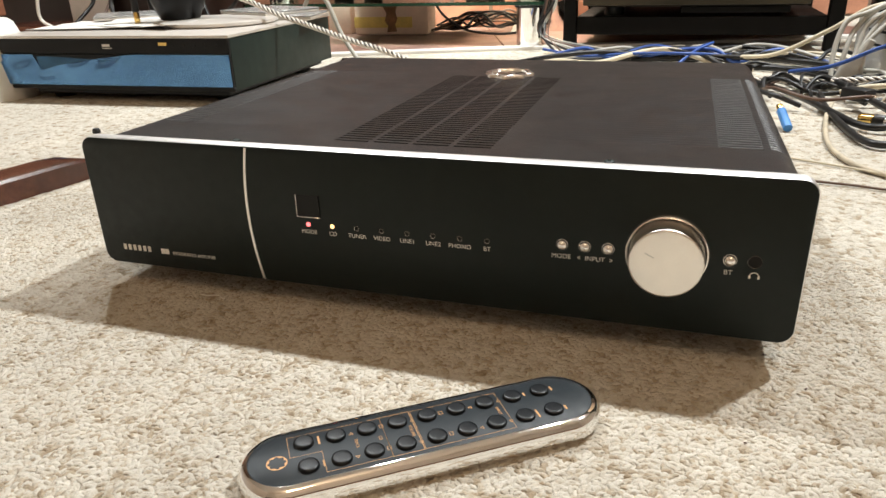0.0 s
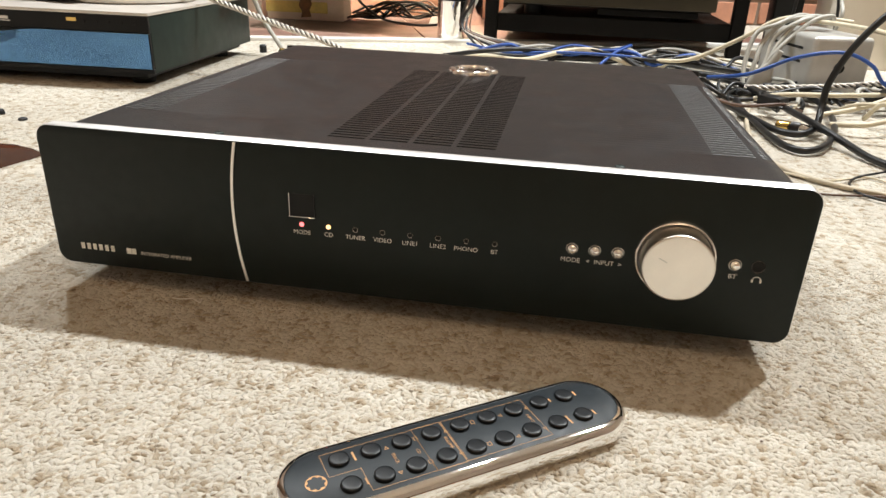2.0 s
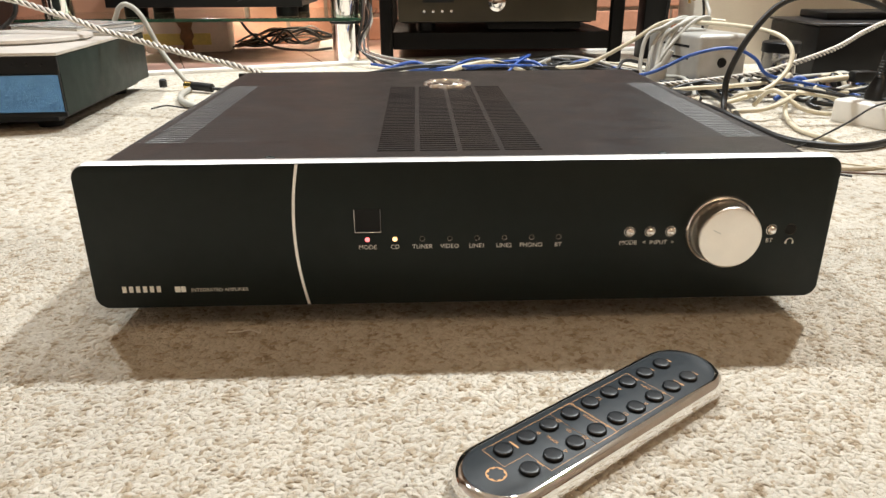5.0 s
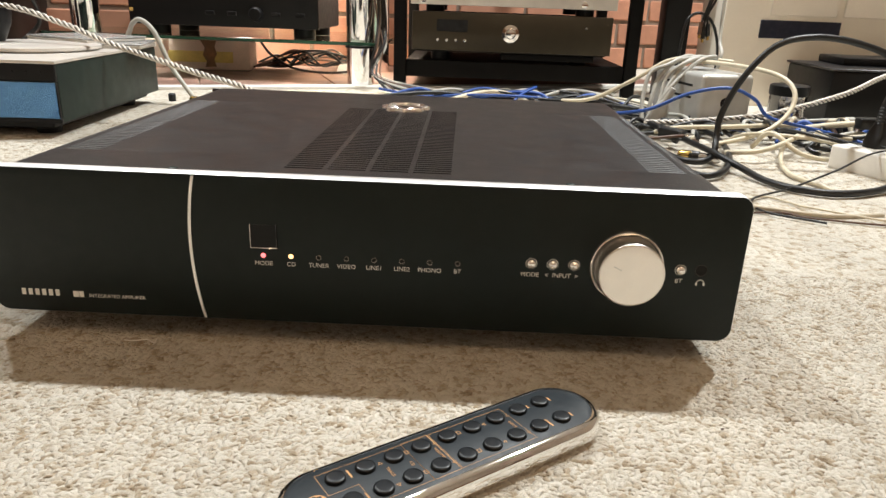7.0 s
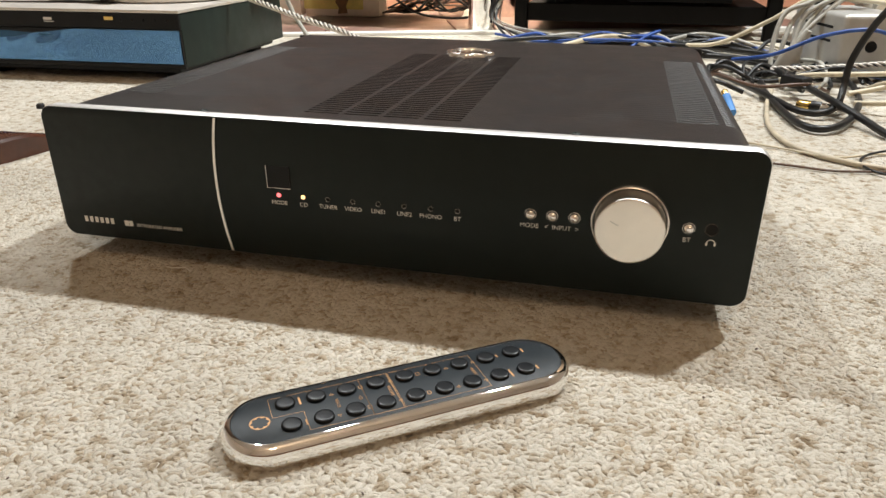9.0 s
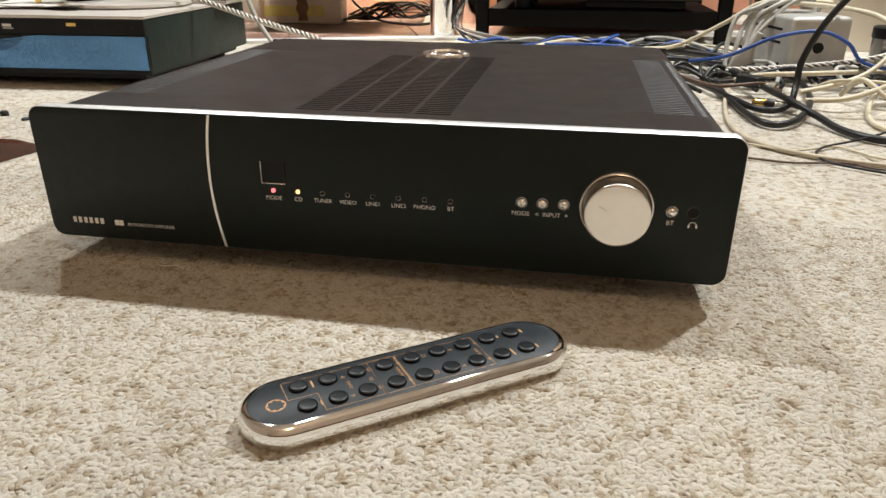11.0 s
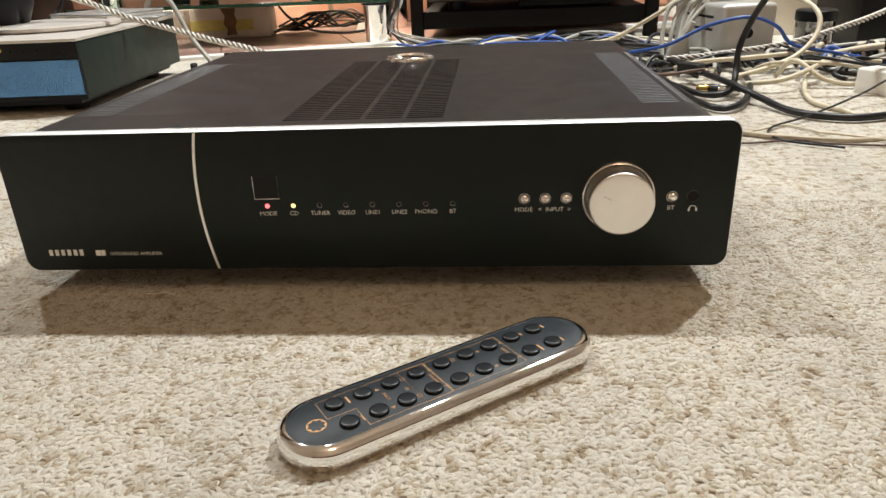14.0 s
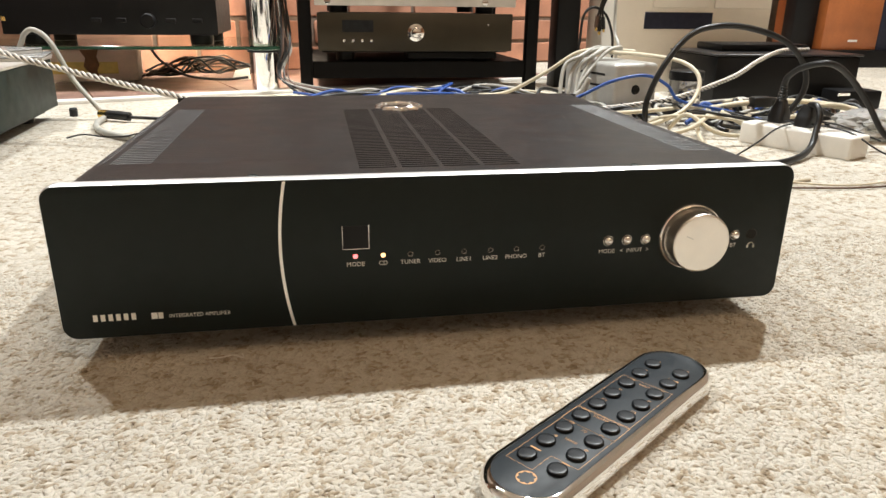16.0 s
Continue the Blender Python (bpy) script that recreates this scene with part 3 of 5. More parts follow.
def printed_line(pts, w=0.00020, closed=False):
    """A printed line as a thin flat ribbon."""
    bm = bmesh.new()
    q = [Vector((x, y, 0)) for x, y in pts]
    n = len(q)
    for i in range(n if closed else n - 1):
        a, b = q[i], q[(i + 1) % n]
        t = (b - a).normalized()
        s = Vector((-t.y, t.x, 0)) * w / 2
        a, b = a - t * w / 2, b + t * w / 2
        vs = [bm.verts.new((p.x, p.y, ZP)) for p in (a - s, b - s, b + s, a + s)]
        bm.faces.new(vs)
    return bm


part("printed_frame", printed_line([(0.0060, 0.0138), (0.0475, 0.0138), (0.0475, -0.0138), (0.0195, -0.0138), (0.0195, 0.0), (0.0060, 0.0)], closed=True), ORANGE, remote)
part("printed_frame", printed_line([(0.0475, 0.0140), (0.0612, 0.0140), (0.0612, -0.0140), (0.0475, -0.0140)], 0.0003, closed=True), ORANGE, remote)
part("printed_frame", printed_line([(0.0618, 0.0138), (0.1035, 0.0138), (0.1035, -0.0138), (0.0618, -0.0138)], closed=True), ORANGE, remote)
mark = loft([cog(0.0044, 0.0, ZP, 8, 64), cog(0.0036, 0.0004, ZP, 8, 64)], False, False)
part("printed_mark", mark, ORANGE, remote, "round copper mark", at=pose(0.0004, -0.0012, 0))


def triangle(x, y, s, turn):
    pts = [(x + s * math.cos(radians(turn + a)), y + s * math.sin(radians(turn + a))) for a in (0, 120, 240)]
    return printed_line(pts, 0.0003, True)


for k, turn in ((1, 90), (3, 90), (5, 180), (6, 90)):
    for side in (1, -1):
        part("printed_arrow", triangle(0.0128 + 0.01395 * k + 0.0066, side * 0.0079 - 0.0008, 0.0010, turn * side), ORANGE, remote)
for x, y in ((0.0128 + 0.01395 * 2 + 0.0064, 0.0079), (0.0128 + 0.01395 * 4 + 0.0064, 0.0079), (0.0128 + 0.01395 * 4 + 0.0064, -0.0079), (0.0128 + 0.01395 * 2 + 0.0064, -0.0079)):
    part("printed_box", printed_line([(x - 0.0008, y - 0.0011), (x + 0.0008, y - 0.0011), (x + 0.0008, y + 0.0011), (x - 0.0008, y + 0.0011)], 0.0003, True), ORANGE, remote)
for x, y, h in ((0.0192, 0.0079, 0.0045), (0.0192, -0.0079, 0.0030), (0.0128 + 0.01395 * 7 + 0.006, -0.0079, 0.0050), (0.0128 + 0.01395 * 8 + 0.006, -0.0079, 0.0024), (0.0128 + 0.01395 * 8 + 0.006, 0.0079, 0.0024), (0.0128 + 0.01395 * 7 + 0.006, 0.0079, 0.0014)):
    part("printed_bar", printed_line([(x, y - h / 2), (x, y + h / 2)], 0.0009), ORANGE, remote)
for word, x in (("TRACK", 0.0345), ("VOLUME", 0.0592), ("INPUT", 0.1005), ("CD", 0.0450)):
    lettering(word, 0.0021, remote, ORANGE, pose(x, 0, ZP, 0, 0, -90))

# ---- the disc player on the carpet ----
disc = thing("disc_player", "black disc player with blue film over its display standing on carpet", "disc player", at=pose(-0.493, 0.572, 0, 0, 0, 3.4))
part("body", box(-0.432, 0.0, 0.004, 0.37, 0.020, 0.0985, 0.002, 2), DARKSIDE, disc, "dark painted steel case")
part("top_panel", box(-0.434, 0.002, -0.003, 0.372, 0.0990, 0.1035, 0.0012, 2), SILVERTOP, disc, "pale silver top panel")
part("upper_fascia", box(-0.432, 0.0, -0.002, 0.004, 0.0755, 0.0985, 0.001, 1), BLACKPLASTIC, disc)
window = part("display_window", box(-0.431, -0.001, -0.0010, 0.004, 0.0265, 0.0750, 0.0006, 1), BLACKPLASTIC, disc, "gloss black display window")
film = bmesh.new()
cols = []
for i in range(73):
    x = -0.4305 + 0.4290 * i / 72
    u = (x + 0.358) / 0.186
    dip = 0.0 if not 0 < u < 1 else 0.025 * min(1.0, u / 0.05) * (1 - u) ** 1.2 + 0.0015 * math.sin(u * 17) * (1 - u)
    loose = 1.0 if x < -0.25 else max(0.0, 1 - (x + 0.25) / 0.12)
    flap = 0.0030 * max(0.0, -(x + 0.352)) / 0.08
    col = []
    for k in range(11):
        w = k / 10
        crease = 0.0009 * loose * w * (math.sin(31 * x + 5 * w) + 0.6 * math.sin(83 * x - 9 * w))
        y = -0.0026 - flap * (0.4 + 0.6 * w) - crease
        col.append(film.verts.new((x, min(y, -0.0013), 0.0270 + (0.0477 - max(0.0, dip)) * w)))
    cols.append(col)
for p, q in zip(cols, cols[1:]):
    for k in range(10):
        film.faces.new((p[k], q[k], q[k + 1], p[k + 1]))
bmesh.ops.solidify(film, geom=film.faces[:], thickness=0.0002)
part("protective_film", film, FILM, window, "blue mirror-like film lifting at one edge")
under = bmesh.new()
edge = []
for i in range(41):
    x = -0.352 + 0.20 * i / 40
    top = 0.0745 - 0.003 * abs(math.sin(14 * x)) - 0.004 * max(0.0, (x + 0.20) / 0.05)
    edge.append((under.verts.new((x, -0.0014, 0.040)), under.verts.new((x, -0.0016 - 0.0006 * math.sin(47 * x), top - 0.004 * (1 + math.sin(23 * x))))))
for (p, q), (r, t) in zip(edge, edge[1:]):
    under.faces.new((p, r, t, q))
part("film_fold", under, DARKFILM, window, "dark folded underside of the film")
part("plinth", box(-0.380, -0.018, 0.012, 0.360, 0.010, 0.0200, 0.002, 1), BLACKPLASTIC, disc)
part("lower_lip", box(-0.432, 0.0, -0.001, 0.006, 0.0195, 0.0262, 0.001, 1), BLACKPLASTIC, disc)
dfoot = mesh_of("foot", lathe([(0, -0.003), (0.016, -0.003), (0.018, 0.0105), (0, 0.0105)], 20), RUBBER)
for x in (-0.36, -0.045):
    for y in (0.05, 0.32):
        part("foot", dfoot, None, disc, at=Matrix.Translation((x, y, 0)))
part("emblem", box(-0.222, -0.208, -0.0026, -0.002, 0.0865, 0.0905), PAPER, disc, "small pale emblem")
part("emblem_line", box(-0.222, -0.205, -0.0026, -0.002, 0.0838, 0.0850), PAPER, disc)
part("sticker", box(-0.120, -0.105, -0.0026, -0.002, 0.0882, 0.0930), GOLD, disc, "yellow sticker")
dkey = mesh_of("key", lathe([(0.0022, 0.0), (0.0020, 0.0008), (0.0010, 0.0012), (0, 0.0012)], 14, axis="Y"), BLACKPLASTIC)
for i in range(5):
    part("key", dkey, None, disc, at=Matrix.Translation((-0.094 + i * 0.0185, -0.002, 0.0885)))

# on top of it: papers, a round lid, a dark bowl
random.seed(4)
for i, (x, y, turn, w, h) in enumerate(((-0.83, 0.70, 8, 0.21, 0.148), (-0.73, 0.72, -14, 0.21, 0.148), (-0.80, 0.80, 30, 0.148, 0.21))):
    bm = bmesh.new()
    bmesh.ops.create_grid(bm, x_segments=14, y_segments=10, size=0.5)
    for v in bm.verts:
        curl = 0.012 * max(0, v.co.x) ** 2 * (1 + i) + 0.0015 * math.sin(9 * v.co.y + i)
        v.co = Vector((v.co.x * w, v.co.y * h, abs(curl)))
    bmesh.ops.solidify(bm, geom=bm.faces[:], thickness=-0.0008)
    single("paper_sheet", bm, PAPER, "curling white paper sheet on the disc player", "paper", "papers on the disc player", at=pose(x, y, 0.1047 + 0.0018 * i, 0, 0, turn))
for x, y, z, turn in ((-0.565, 0.86, 0.1036, 12), (-0.60, 0.87, 0.1116, -22), (-0.88, 0.83, 0.1080, 40)):
    case = thing("disc_case", "flat clear disc case lying on the disc player", "disc case", "disc cases", at=pose(x, y, z, 0, 0, turn))
    part("tray", box(-0.070, 0.070, -0.062, 0.062, 0.0, 0.0045, 0.001, 1), SILVERTOP, case)
    part("cover", box(-0.071, 0.071, -0.0625, 0.0625, 0.0047, 0.0078, 0.001, 1), BAG, case, "clear plastic cover")
single("round_lid", lathe([(0, 0.0), (0.095, 0.0), (0.100, 0.003), (0.099, 0.007), (0.092, 0.009), (0.080, 0.0085), (0.030, 0.0105), (0, 0.0105)], 56), SILVERTOP, "flat round silver lid lying on the disc player", "lid", at=pose(-0.625, 0.745, 0.1036))
single("bowl", lathe([(0, 0.0), (0.026, 0.0), (0.034, 0.006), (0.046, 0.034), (0.048, 0.055), (0.046, 0.055), (0.040, 0.03), (0.0, 0.008)], 36), BLACKPLASTIC, "small dark round bowl on the disc player", "bowl", at=pose(-0.698, 0.735, 0.1085))
plug = thing("phono_plug", "gold-tipped phono plug standing on papers", "plug", at=pose(-0.762, 0.70, 0.1090))
part("tip", lathe([(0, 0.0), (0.004, 0.0), (0.005, 0.004), (0.005, 0.016), (0.0035, 0.018)], 16), GOLD, plug, "gold-plated tip")
part("sleeve", lathe([(0.0035, 0.017), (0.0058, 0.019), (0.0058, 0.042), (0.003, 0.05), (0, 0.05)], 16), C_BLACK, plug)
single("white_tub", lathe([(0, -0.003), (0.100, -0.003), (0.101, 0.004), (0.092, 0.062), (0.096, 0.066), (0.095, 0.072), (0.078, 0.120), (0.070, 0.126), (0, 0.126)], 48), WHITEPLASTIC, "white tapered plastic tub standing on carpet", "tub", at=pose(-1.005, 0.56, 0))

# dark things behind the disc player
single("dark_cabinet", box(-1.75, -1.02, 1.24, 1.55, -0.002, 0.50, 0.004, 2), DARKWOOD, "dark brown wooden cabinet against the wall", "cabinet")
single("black_speaker", lathe([(0, -0.002), (0.060, -0.002), (0.062, 0.004), (0.048, 0.16), (0.040, 0.22), (0, 0.225)], 32), BLACKPLASTIC, "black tapered loudspeaker foot on carpet", "speaker", at=pose(-0.985, 1.08, 0))

single("low_box", box(-0.10, 0.10, -0.09, 0.09, -0.002, 0.072, 0.003, 2), WALNUT, "low brown wooden box standing on carpet", "box", at=pose(-1.40, 1.08, 0, 0, 0, 4))
single("standing_board", box(-0.062, 0.062, -0.006, 0.006, -0.002, 0.30, 0.002, 1), SILVERTOP, "pale grey board standing upright behind the disc player", "board", at=pose(-1.335, 1.20, 0, 0, 0, 6))
cable("white cable drooping behind the disc player", [(-1.272, 0.98, 0.30), (-1.275, 0.98, 0.16), (-1.283, 0.98, 0.105), (-1.275, 0.98, 0.086), (-1.255, 0.98, 0.076), (-1.20, 0.99, 0.040), (-1.16, 1.0, 0.004)], 0.0038, WHITEPLASTIC, "cables by the disc player")
random.seed(17)
for i in range(7):
    x = -1.22 + 0.07 * i
    pts = [(x + random.uniform(-0.03, 0.03), 1.05 + random.uniform(-0.06, 0.06), z) for z in (0.30, 0.20, 0.13, 0.07, 0.005)]
    cable("dark cable hanging behind the disc player", pts, random.choice((0.003, 0.0045)), (C_BLACK, C_BROWN, C_BLACK)[i % 3], "cables by the disc player", 7, 7)

# ---- wooden block and two black pegs ----
wood = thing("wooden_block", "varnished dark brown wooden moulding lying on carpet", "wood block", at=pose(-0.4225, 0.212, 0, 0, 0, 90 - 10.5))
prof = [(-0.034, -0.002), (0.0, -0.002), (0.0, 0.0195), (-0.0018, 0.0222), (-0.0050, 0.0235), (-0.030, 0.0250), (-0.034, 0.0225)]
layers = []
for x, k in ((-0.26, 1.0), (-0.035, 1.0), (-0.016, 0.94), (0.004, 0.72), (0.020, 0.42), (0.027, 0.22)):
    layers.append([(x - (0.010 if y < -0.02 and x > -0.2 else 0.0), -y, -0.002 + (z + 0.002) * k) for y, z in prof])
part("moulding", loft(layers), WALNUT, wood, "glossy dark wood with squared end", crease=25)
part("felt_base", box(-0.26, 0.022, -0.001, 0.035, -0.0032, -0.0012), PAPER, wood, "pale felt base")
for x, y, tall in ((-0.579, 0.374, 1.0), (-0.535, 0.357, 0.45)):
    single("peg", lathe([(0, -0.003), (0.004, -0.003), (0.0052, 0.0), (0.0050, 0.004 * tall), (0.0035, 0.0058 * tall), (0, 0.0062 * tall)], 16), RUBBER, "small round black rubber peg on carpet", "peg", "rubber pegs", at=pose(x, y, 0))

# ---- glass rack with chrome pillars and a receiver ----
rack = thing("glass_rack", "glass shelf rack on chrome pillars standing on the hearth", "rack", at=pose(-0.187, 1.295, 0.004))
shelf = outline_rounded(0.80, 0.44, 0.05, 8)
for z in (0.090,):
    part("glass_shelf", loft([[(-0.345 + x, 0.175 + y, z + d) for x, y in inset(shelf, q)] for d, q in ((0, 0.001), (0.001, 0), (0.007, 0), (0.008, 0.001))]), GLASS, rack, "greenish glass shelf")
    rim_band = [[(-0.345 + x, 0.175 + y, z + d) for x, y in inset(shelf, q)] for d, q in ((0.0012, -0.0004), (0.0068, -0.0004), (0.0068, 0.0004), (0.0012, 0.0004))]
    part("shelf_edge", loft(rim_band + rim_band[:1], False, False), GLASSEDGE, rack, "dark green polished glass edge")
pillar = mesh_of("pillar", lathe([(0, 0.0), (0.031, 0.0), (0.0315, 0.002), (0.0315, 0.52), (0, 0.52)], 40), CHROME)
for pane in [o for o in rack.children]:
    pane.visible_shadow = False
for x in (0.0, -0.635):
    for y in (0.0, 0.33):
        p = part("pillar", pillar, None, rack, "polished chrome pillar", at=Matrix.Translation((x, y, 0)))
        part("collar", lathe([(0.0316, 0.0), (0.036, 0.001), (0.036, 0.005), (0.0316, 0.006)], 32), BLACKPLASTIC, p, at=Matrix.Translation((0, 0, 0.083)))

av = thing("receiver", "black receiver with dark front standing on the glass shelf", "receiver", at=pose(-0.495, 1.275, 0.1025))
part("body", box(-0.215, 0.215, 0.010, 0.27, 0.022, 0.165, 0.002, 1), BLACKPLASTIC, av)
part("fascia", box(-0.216, 0.216, 0.0, 0.0105, 0.021, 0.166, 0.002, 2), BLACKPLASTIC, av, "gloss black fascia")
for x in (-0.165, 0.175):
    for y in (0.04, 0.22):
        part("foot", lathe([(0, 0.0), (0.024, 0.0), (0.025, 0.003), (0.025, 0.0218), (0, 0.0218)], 24), BLACKPLASTIC, av, at=Matrix.Translation((x, y, 0)))
part("dial", lathe([(0.016, 0.0), (0.015, 0.012), (0.013, 0.014), (0, 0.014)], 28, axis="Y"), BLACKPLASTIC, av, at=Matrix.Translation((0.075, 0, 0.050)))
for x in (0.12, 0.175, 0.02, -0.03):
    part("key", box(x - 0.010, x + 0.010, -0.003, 0.001, 0.046, 0.055, 0.001, 1), BLACKPLASTIC, av)
part("emblem", box(-0.214, -0.206, -0.0006, 0.001, 0.048, 0.056), GOLD, av, "small gold emblem")

# things on the hearth under the glass
pack = thing("packing_block", "pale packing block with yellow tape and brown stain", "packing block", at=pose(-0.613, 1.530, 0.005, 0, 0, 4))
part("block", box(-0.105, 0.105, -0.04, 0.04, -0.001, 0.075, 0.006, 2), CARDBOX, pack)
part("tape", box(-0.106, 0.060, -0.0412, -0.0395, 0.018, 0.046, 0.0006, 1), YELLOWTAPE, pack, "yellowed tape along the front")
stain = [(-0.022, 0.0745), (0.020, 0.0745), (0.014, 0.058), (0.019, 0.040), (0.012, 0.026), (0.016, 0.008), (-0.012, 0.006), (-0.008, 0.022), (-0.017, 0.036), (-0.011, 0.055)]
part("stain", loft([[(x, y, z) for x, z in stain] for y in (-0.0400, -0.0420)]), STAIN, pack, "brown stain running down the front", smooth=False)
single("packing_block", box(-0.033, 0.033, -0.03, 0.03, -0.001, 0.072, 0.004, 2), CARDBOX, "small pale pink block standing on the hearth", "packing block", at=pose(-0.772, 1.530, 0.005, 0, 0, 6))
single("white_wedge", loft([[(-0.022, -0.01, 0), (0.022, -0.01, 0), (0.022, 0.012, 0), (-0.022, 0.012, 0)], [(-0.014, -0.004, 0.022), (0.020, -0.004, 0.028), (0.020, 0.004, 0.028), (-0.014, 0.004, 0.022)]]), PAPER, "crumpled white card scrap on the hearth", "card", at=pose(-0.262, 1.52, 0.005))
random.seed(11)
for i in range(12):
    x0 = -0.50 + 0.02 * random.random()
    pts = []
    for k in range(7):
        pts.append((x0 + 0.045 * k + random.uniform(-0.01, 0.01), 1.53 + random.uniform(-0.05, 0.05) + 0.012 * k, 0.012 + (0.006 + 0.045 * random.random()) * math.sin(math.pi * (k + 0.5) / 7)))
    cable("thin black and brown cables tangled on the hearth", pts, 0.0028, (C_BLACK, C_BROWN, C_BLACK)[i % 3], "cables on the hearth", 6, 6)
cable("black cable drooping under the glass shelf", [(-0.45, 1.40, 0.088), (-0.43, 1.42, 0.055), (-0.38, 1.44, 0.022), (-0.30, 1.45, 0.012), (-0.24, 1.46, 0.016)], 0.0032, C_BLACK, "cables on the hearth")

# ---- black equipment rack ----
erack = thing("equipment_rack", "black steel equipment rack standing on the hearth", "rack", at=pose(0, 1.27, 0))
for x in (-0.094, 0.432):
    for y in (0.0, 0.42):
        part("post", box(x - 0.014, x + 0.014, y, y + 0.028, -0.002, 0.90, 0.003, 2), RACKBLACK, erack)
for z0 in (0.030, 0.42):
    part("shelf", box(-0.080, 0.418, 0.004, 0.444, z0, z0 + 0.038, 0.002, 1), RACKBLACK, erack, "black shelf board")

cd = thing("cd_player", "warm black player with round silver knob on the rack shelf", "hi-fi player", at=pose(0.157, 1.262, 0.068))
part("fascia", box(-0.223, 0.223, 0.0, 0.008, 0.023, 0.1055, 0.002, 2), HIFI, cd, "warm black aluminium fascia")
part("body", box(-0.215, 0.215, 0.008, 0.33, 0.020, 0.103, 0.002, 1), RACKBLACK, cd)
part("disc_tray", box(-0.02, 0.19, 0.012, 0.09, 0.006, 0.020, 0.002, 1), RACKBLACK, cd)
for x in (-0.16, 0.16):
    for y in (0.06, 0.28):
        part("foot", lathe([(0, 0.0), (0.022, 0.0), (0.022, 0.0205), (0, 0.0205)], 20), BLACKPLASTIC, cd, at=Matrix.Translation((x, y, 0)))
kn = part("knob", lathe([(0.0195, 0.0), (0.0190, 0.003), (0.0120, 0.0035), (0.0115, 0.012), (0.0095, 0.016), (0, 0.0175)], 32, axis="Y"), CHROME, cd, "polished silver knob", at=Matrix.Translation((-0.003, 0, 0.0635)))
part("display", box(-0.168, -0.099, -0.0008, 0.001, 0.064, 0.0895), HOLE, cd, "dark display window")
for i in range(4):
    part("key", lathe([(0.0035, 0.0), (0.003, 0.002), (0, 0.003)], 14, axis="Y"), CHROME, cd, at=Matrix.Translation((-0.165 + i * 0.0203, 0, 0.0455)))
part("lamp", lathe([(0.0022, 0.0), (0.002, 0.001), (0, 0.0015)], 12, axis="Y"), CHROME, cd, at=Matrix.Translation((0.165, 0, 0.081)))

amp2 = thing("silver_component", "pale silver hi-fi component stacked on the black player", "hi-fi unit", at=pose(0.158, 1.262, 0.1735))
part("fascia", box(-0.228, 0.228, 0.0, 0.010, 0.0145, 0.105, 0.002, 2), SILVERTOP, amp2, "pale silver fascia")
part("body", box(-0.222, 0.222, 0.010, 0.33, 0.0145, 0.103, 0.002, 1), BLACKPLASTIC, amp2)
for x in (-0.175, 0.165):
    for y in (0.05, 0.28):
        part("foot", lathe([(0, 0.0), (0.021, 0.0), (0.021, 0.0146), (0, 0.0146)], 20), BLACKPLASTIC, amp2, at=Matrix.Translation((x, y, 0)))
for x in (-0.20, 0.155):
    part("bolt", lathe([(0.008, 0.0), (0.007, 0.004), (0, 0.005)], 16, axis="Y"), CHROME, amp2, at=Matrix.Translation((x, 0, 0.024)))

# ---- the far side of the room ----
heater = thing("cream_cabinet", "cream metal equipment cabinet with dark slot standing on carpet", "cabinet", at=pose(0.805, 1.222, 0))
part("case", box(-0.198, 0.202, 0.0, 0.16, -0.002, 0.50, 0.004, 2), CREAM, heater)
part("grille_slot", box(-0.120, 0.050, -0.003, 0.002, 0.1445, 0.1815, 0.001, 1), NAVY, heater, "dark slot")
for x0, x1 in ((-0.104, 0.037), (0.051, 0.196)):
    part("pressed_panel", box(x0, x1, -0.0035, 0.001, 0.191, 0.34, 0.002, 1), CREAM, heater)
single("black_post", box(-0.029, 0.029, -0.03, 0.03, -0.003, 1.1, 0.004, 2), BLACKPLASTIC, "black upright stand beside the cream cabinet", "stand", at=pose(0.540, 1.36, 0))
single("black_post", box(-0.045, 0.045, -0.03, 0.03, -0.003, 1.1, 0.004, 2), BLACKPLASTIC, "black upright stand beside the wooden loudspeaker", "stand", at=pose(1.600, 1.93, 0))
spk = thing("loudspeaker", "cherry-veneered loudspeaker with dark cloth grille on a black base", "loudspeaker", at=pose(1.655, 1.87, 0))
part("cabinet", box(0.0, 0.215, 0.0, 0.28, 0.058, 0.95, 0.003, 2), CHERRY, spk, "cherry wood cabinet")
part("grille", box(0.216, 0.330, 0.0, 0.26, 0.03, 0.95, 0.004, 2), NAVY, spk, "dark blue-black cloth grille")
part("base", box(-0.03, 0.34, -0.02, 0.30, -0.003, 0.058, 0.004, 2), BLACKPLASTIC, spk, "black base")
part("maker_plate", box(0.10, 0.135, -0.002, 0.001, 0.085, 0.092), PAPER, spk)

# grey metal box with cables lying over it
gbox = thing("grey_metal_box", "grey metal power box with rounded edges standing on carpet", "metal box", at=pose(0.447, 0.812, 0, 0, 0, 13))
part("case", box(0.0, 0.095, 0.0, 0.165, -0.001, 0.098, 0.008, 4), GREYMETAL, gbox)
part("socket", lathe([(0.0085, 0.0), (0.0075, 0.003), (0, 0.003)], 20, axis="Y"), HOLE, gbox, "round black socket", at=Matrix.Translation((0.046, 0, 0.052)))
for z in (0.055, 0.075):
    part("vent_slot", box(-0.0006, 0.001, 0.03, 0.12, z, z + 0.004), HOLE, gbox)
jar = thing("metal_jar", "dark metal canister standing behind the cables", "canister", at=pose(0.615, 0.87, 0))
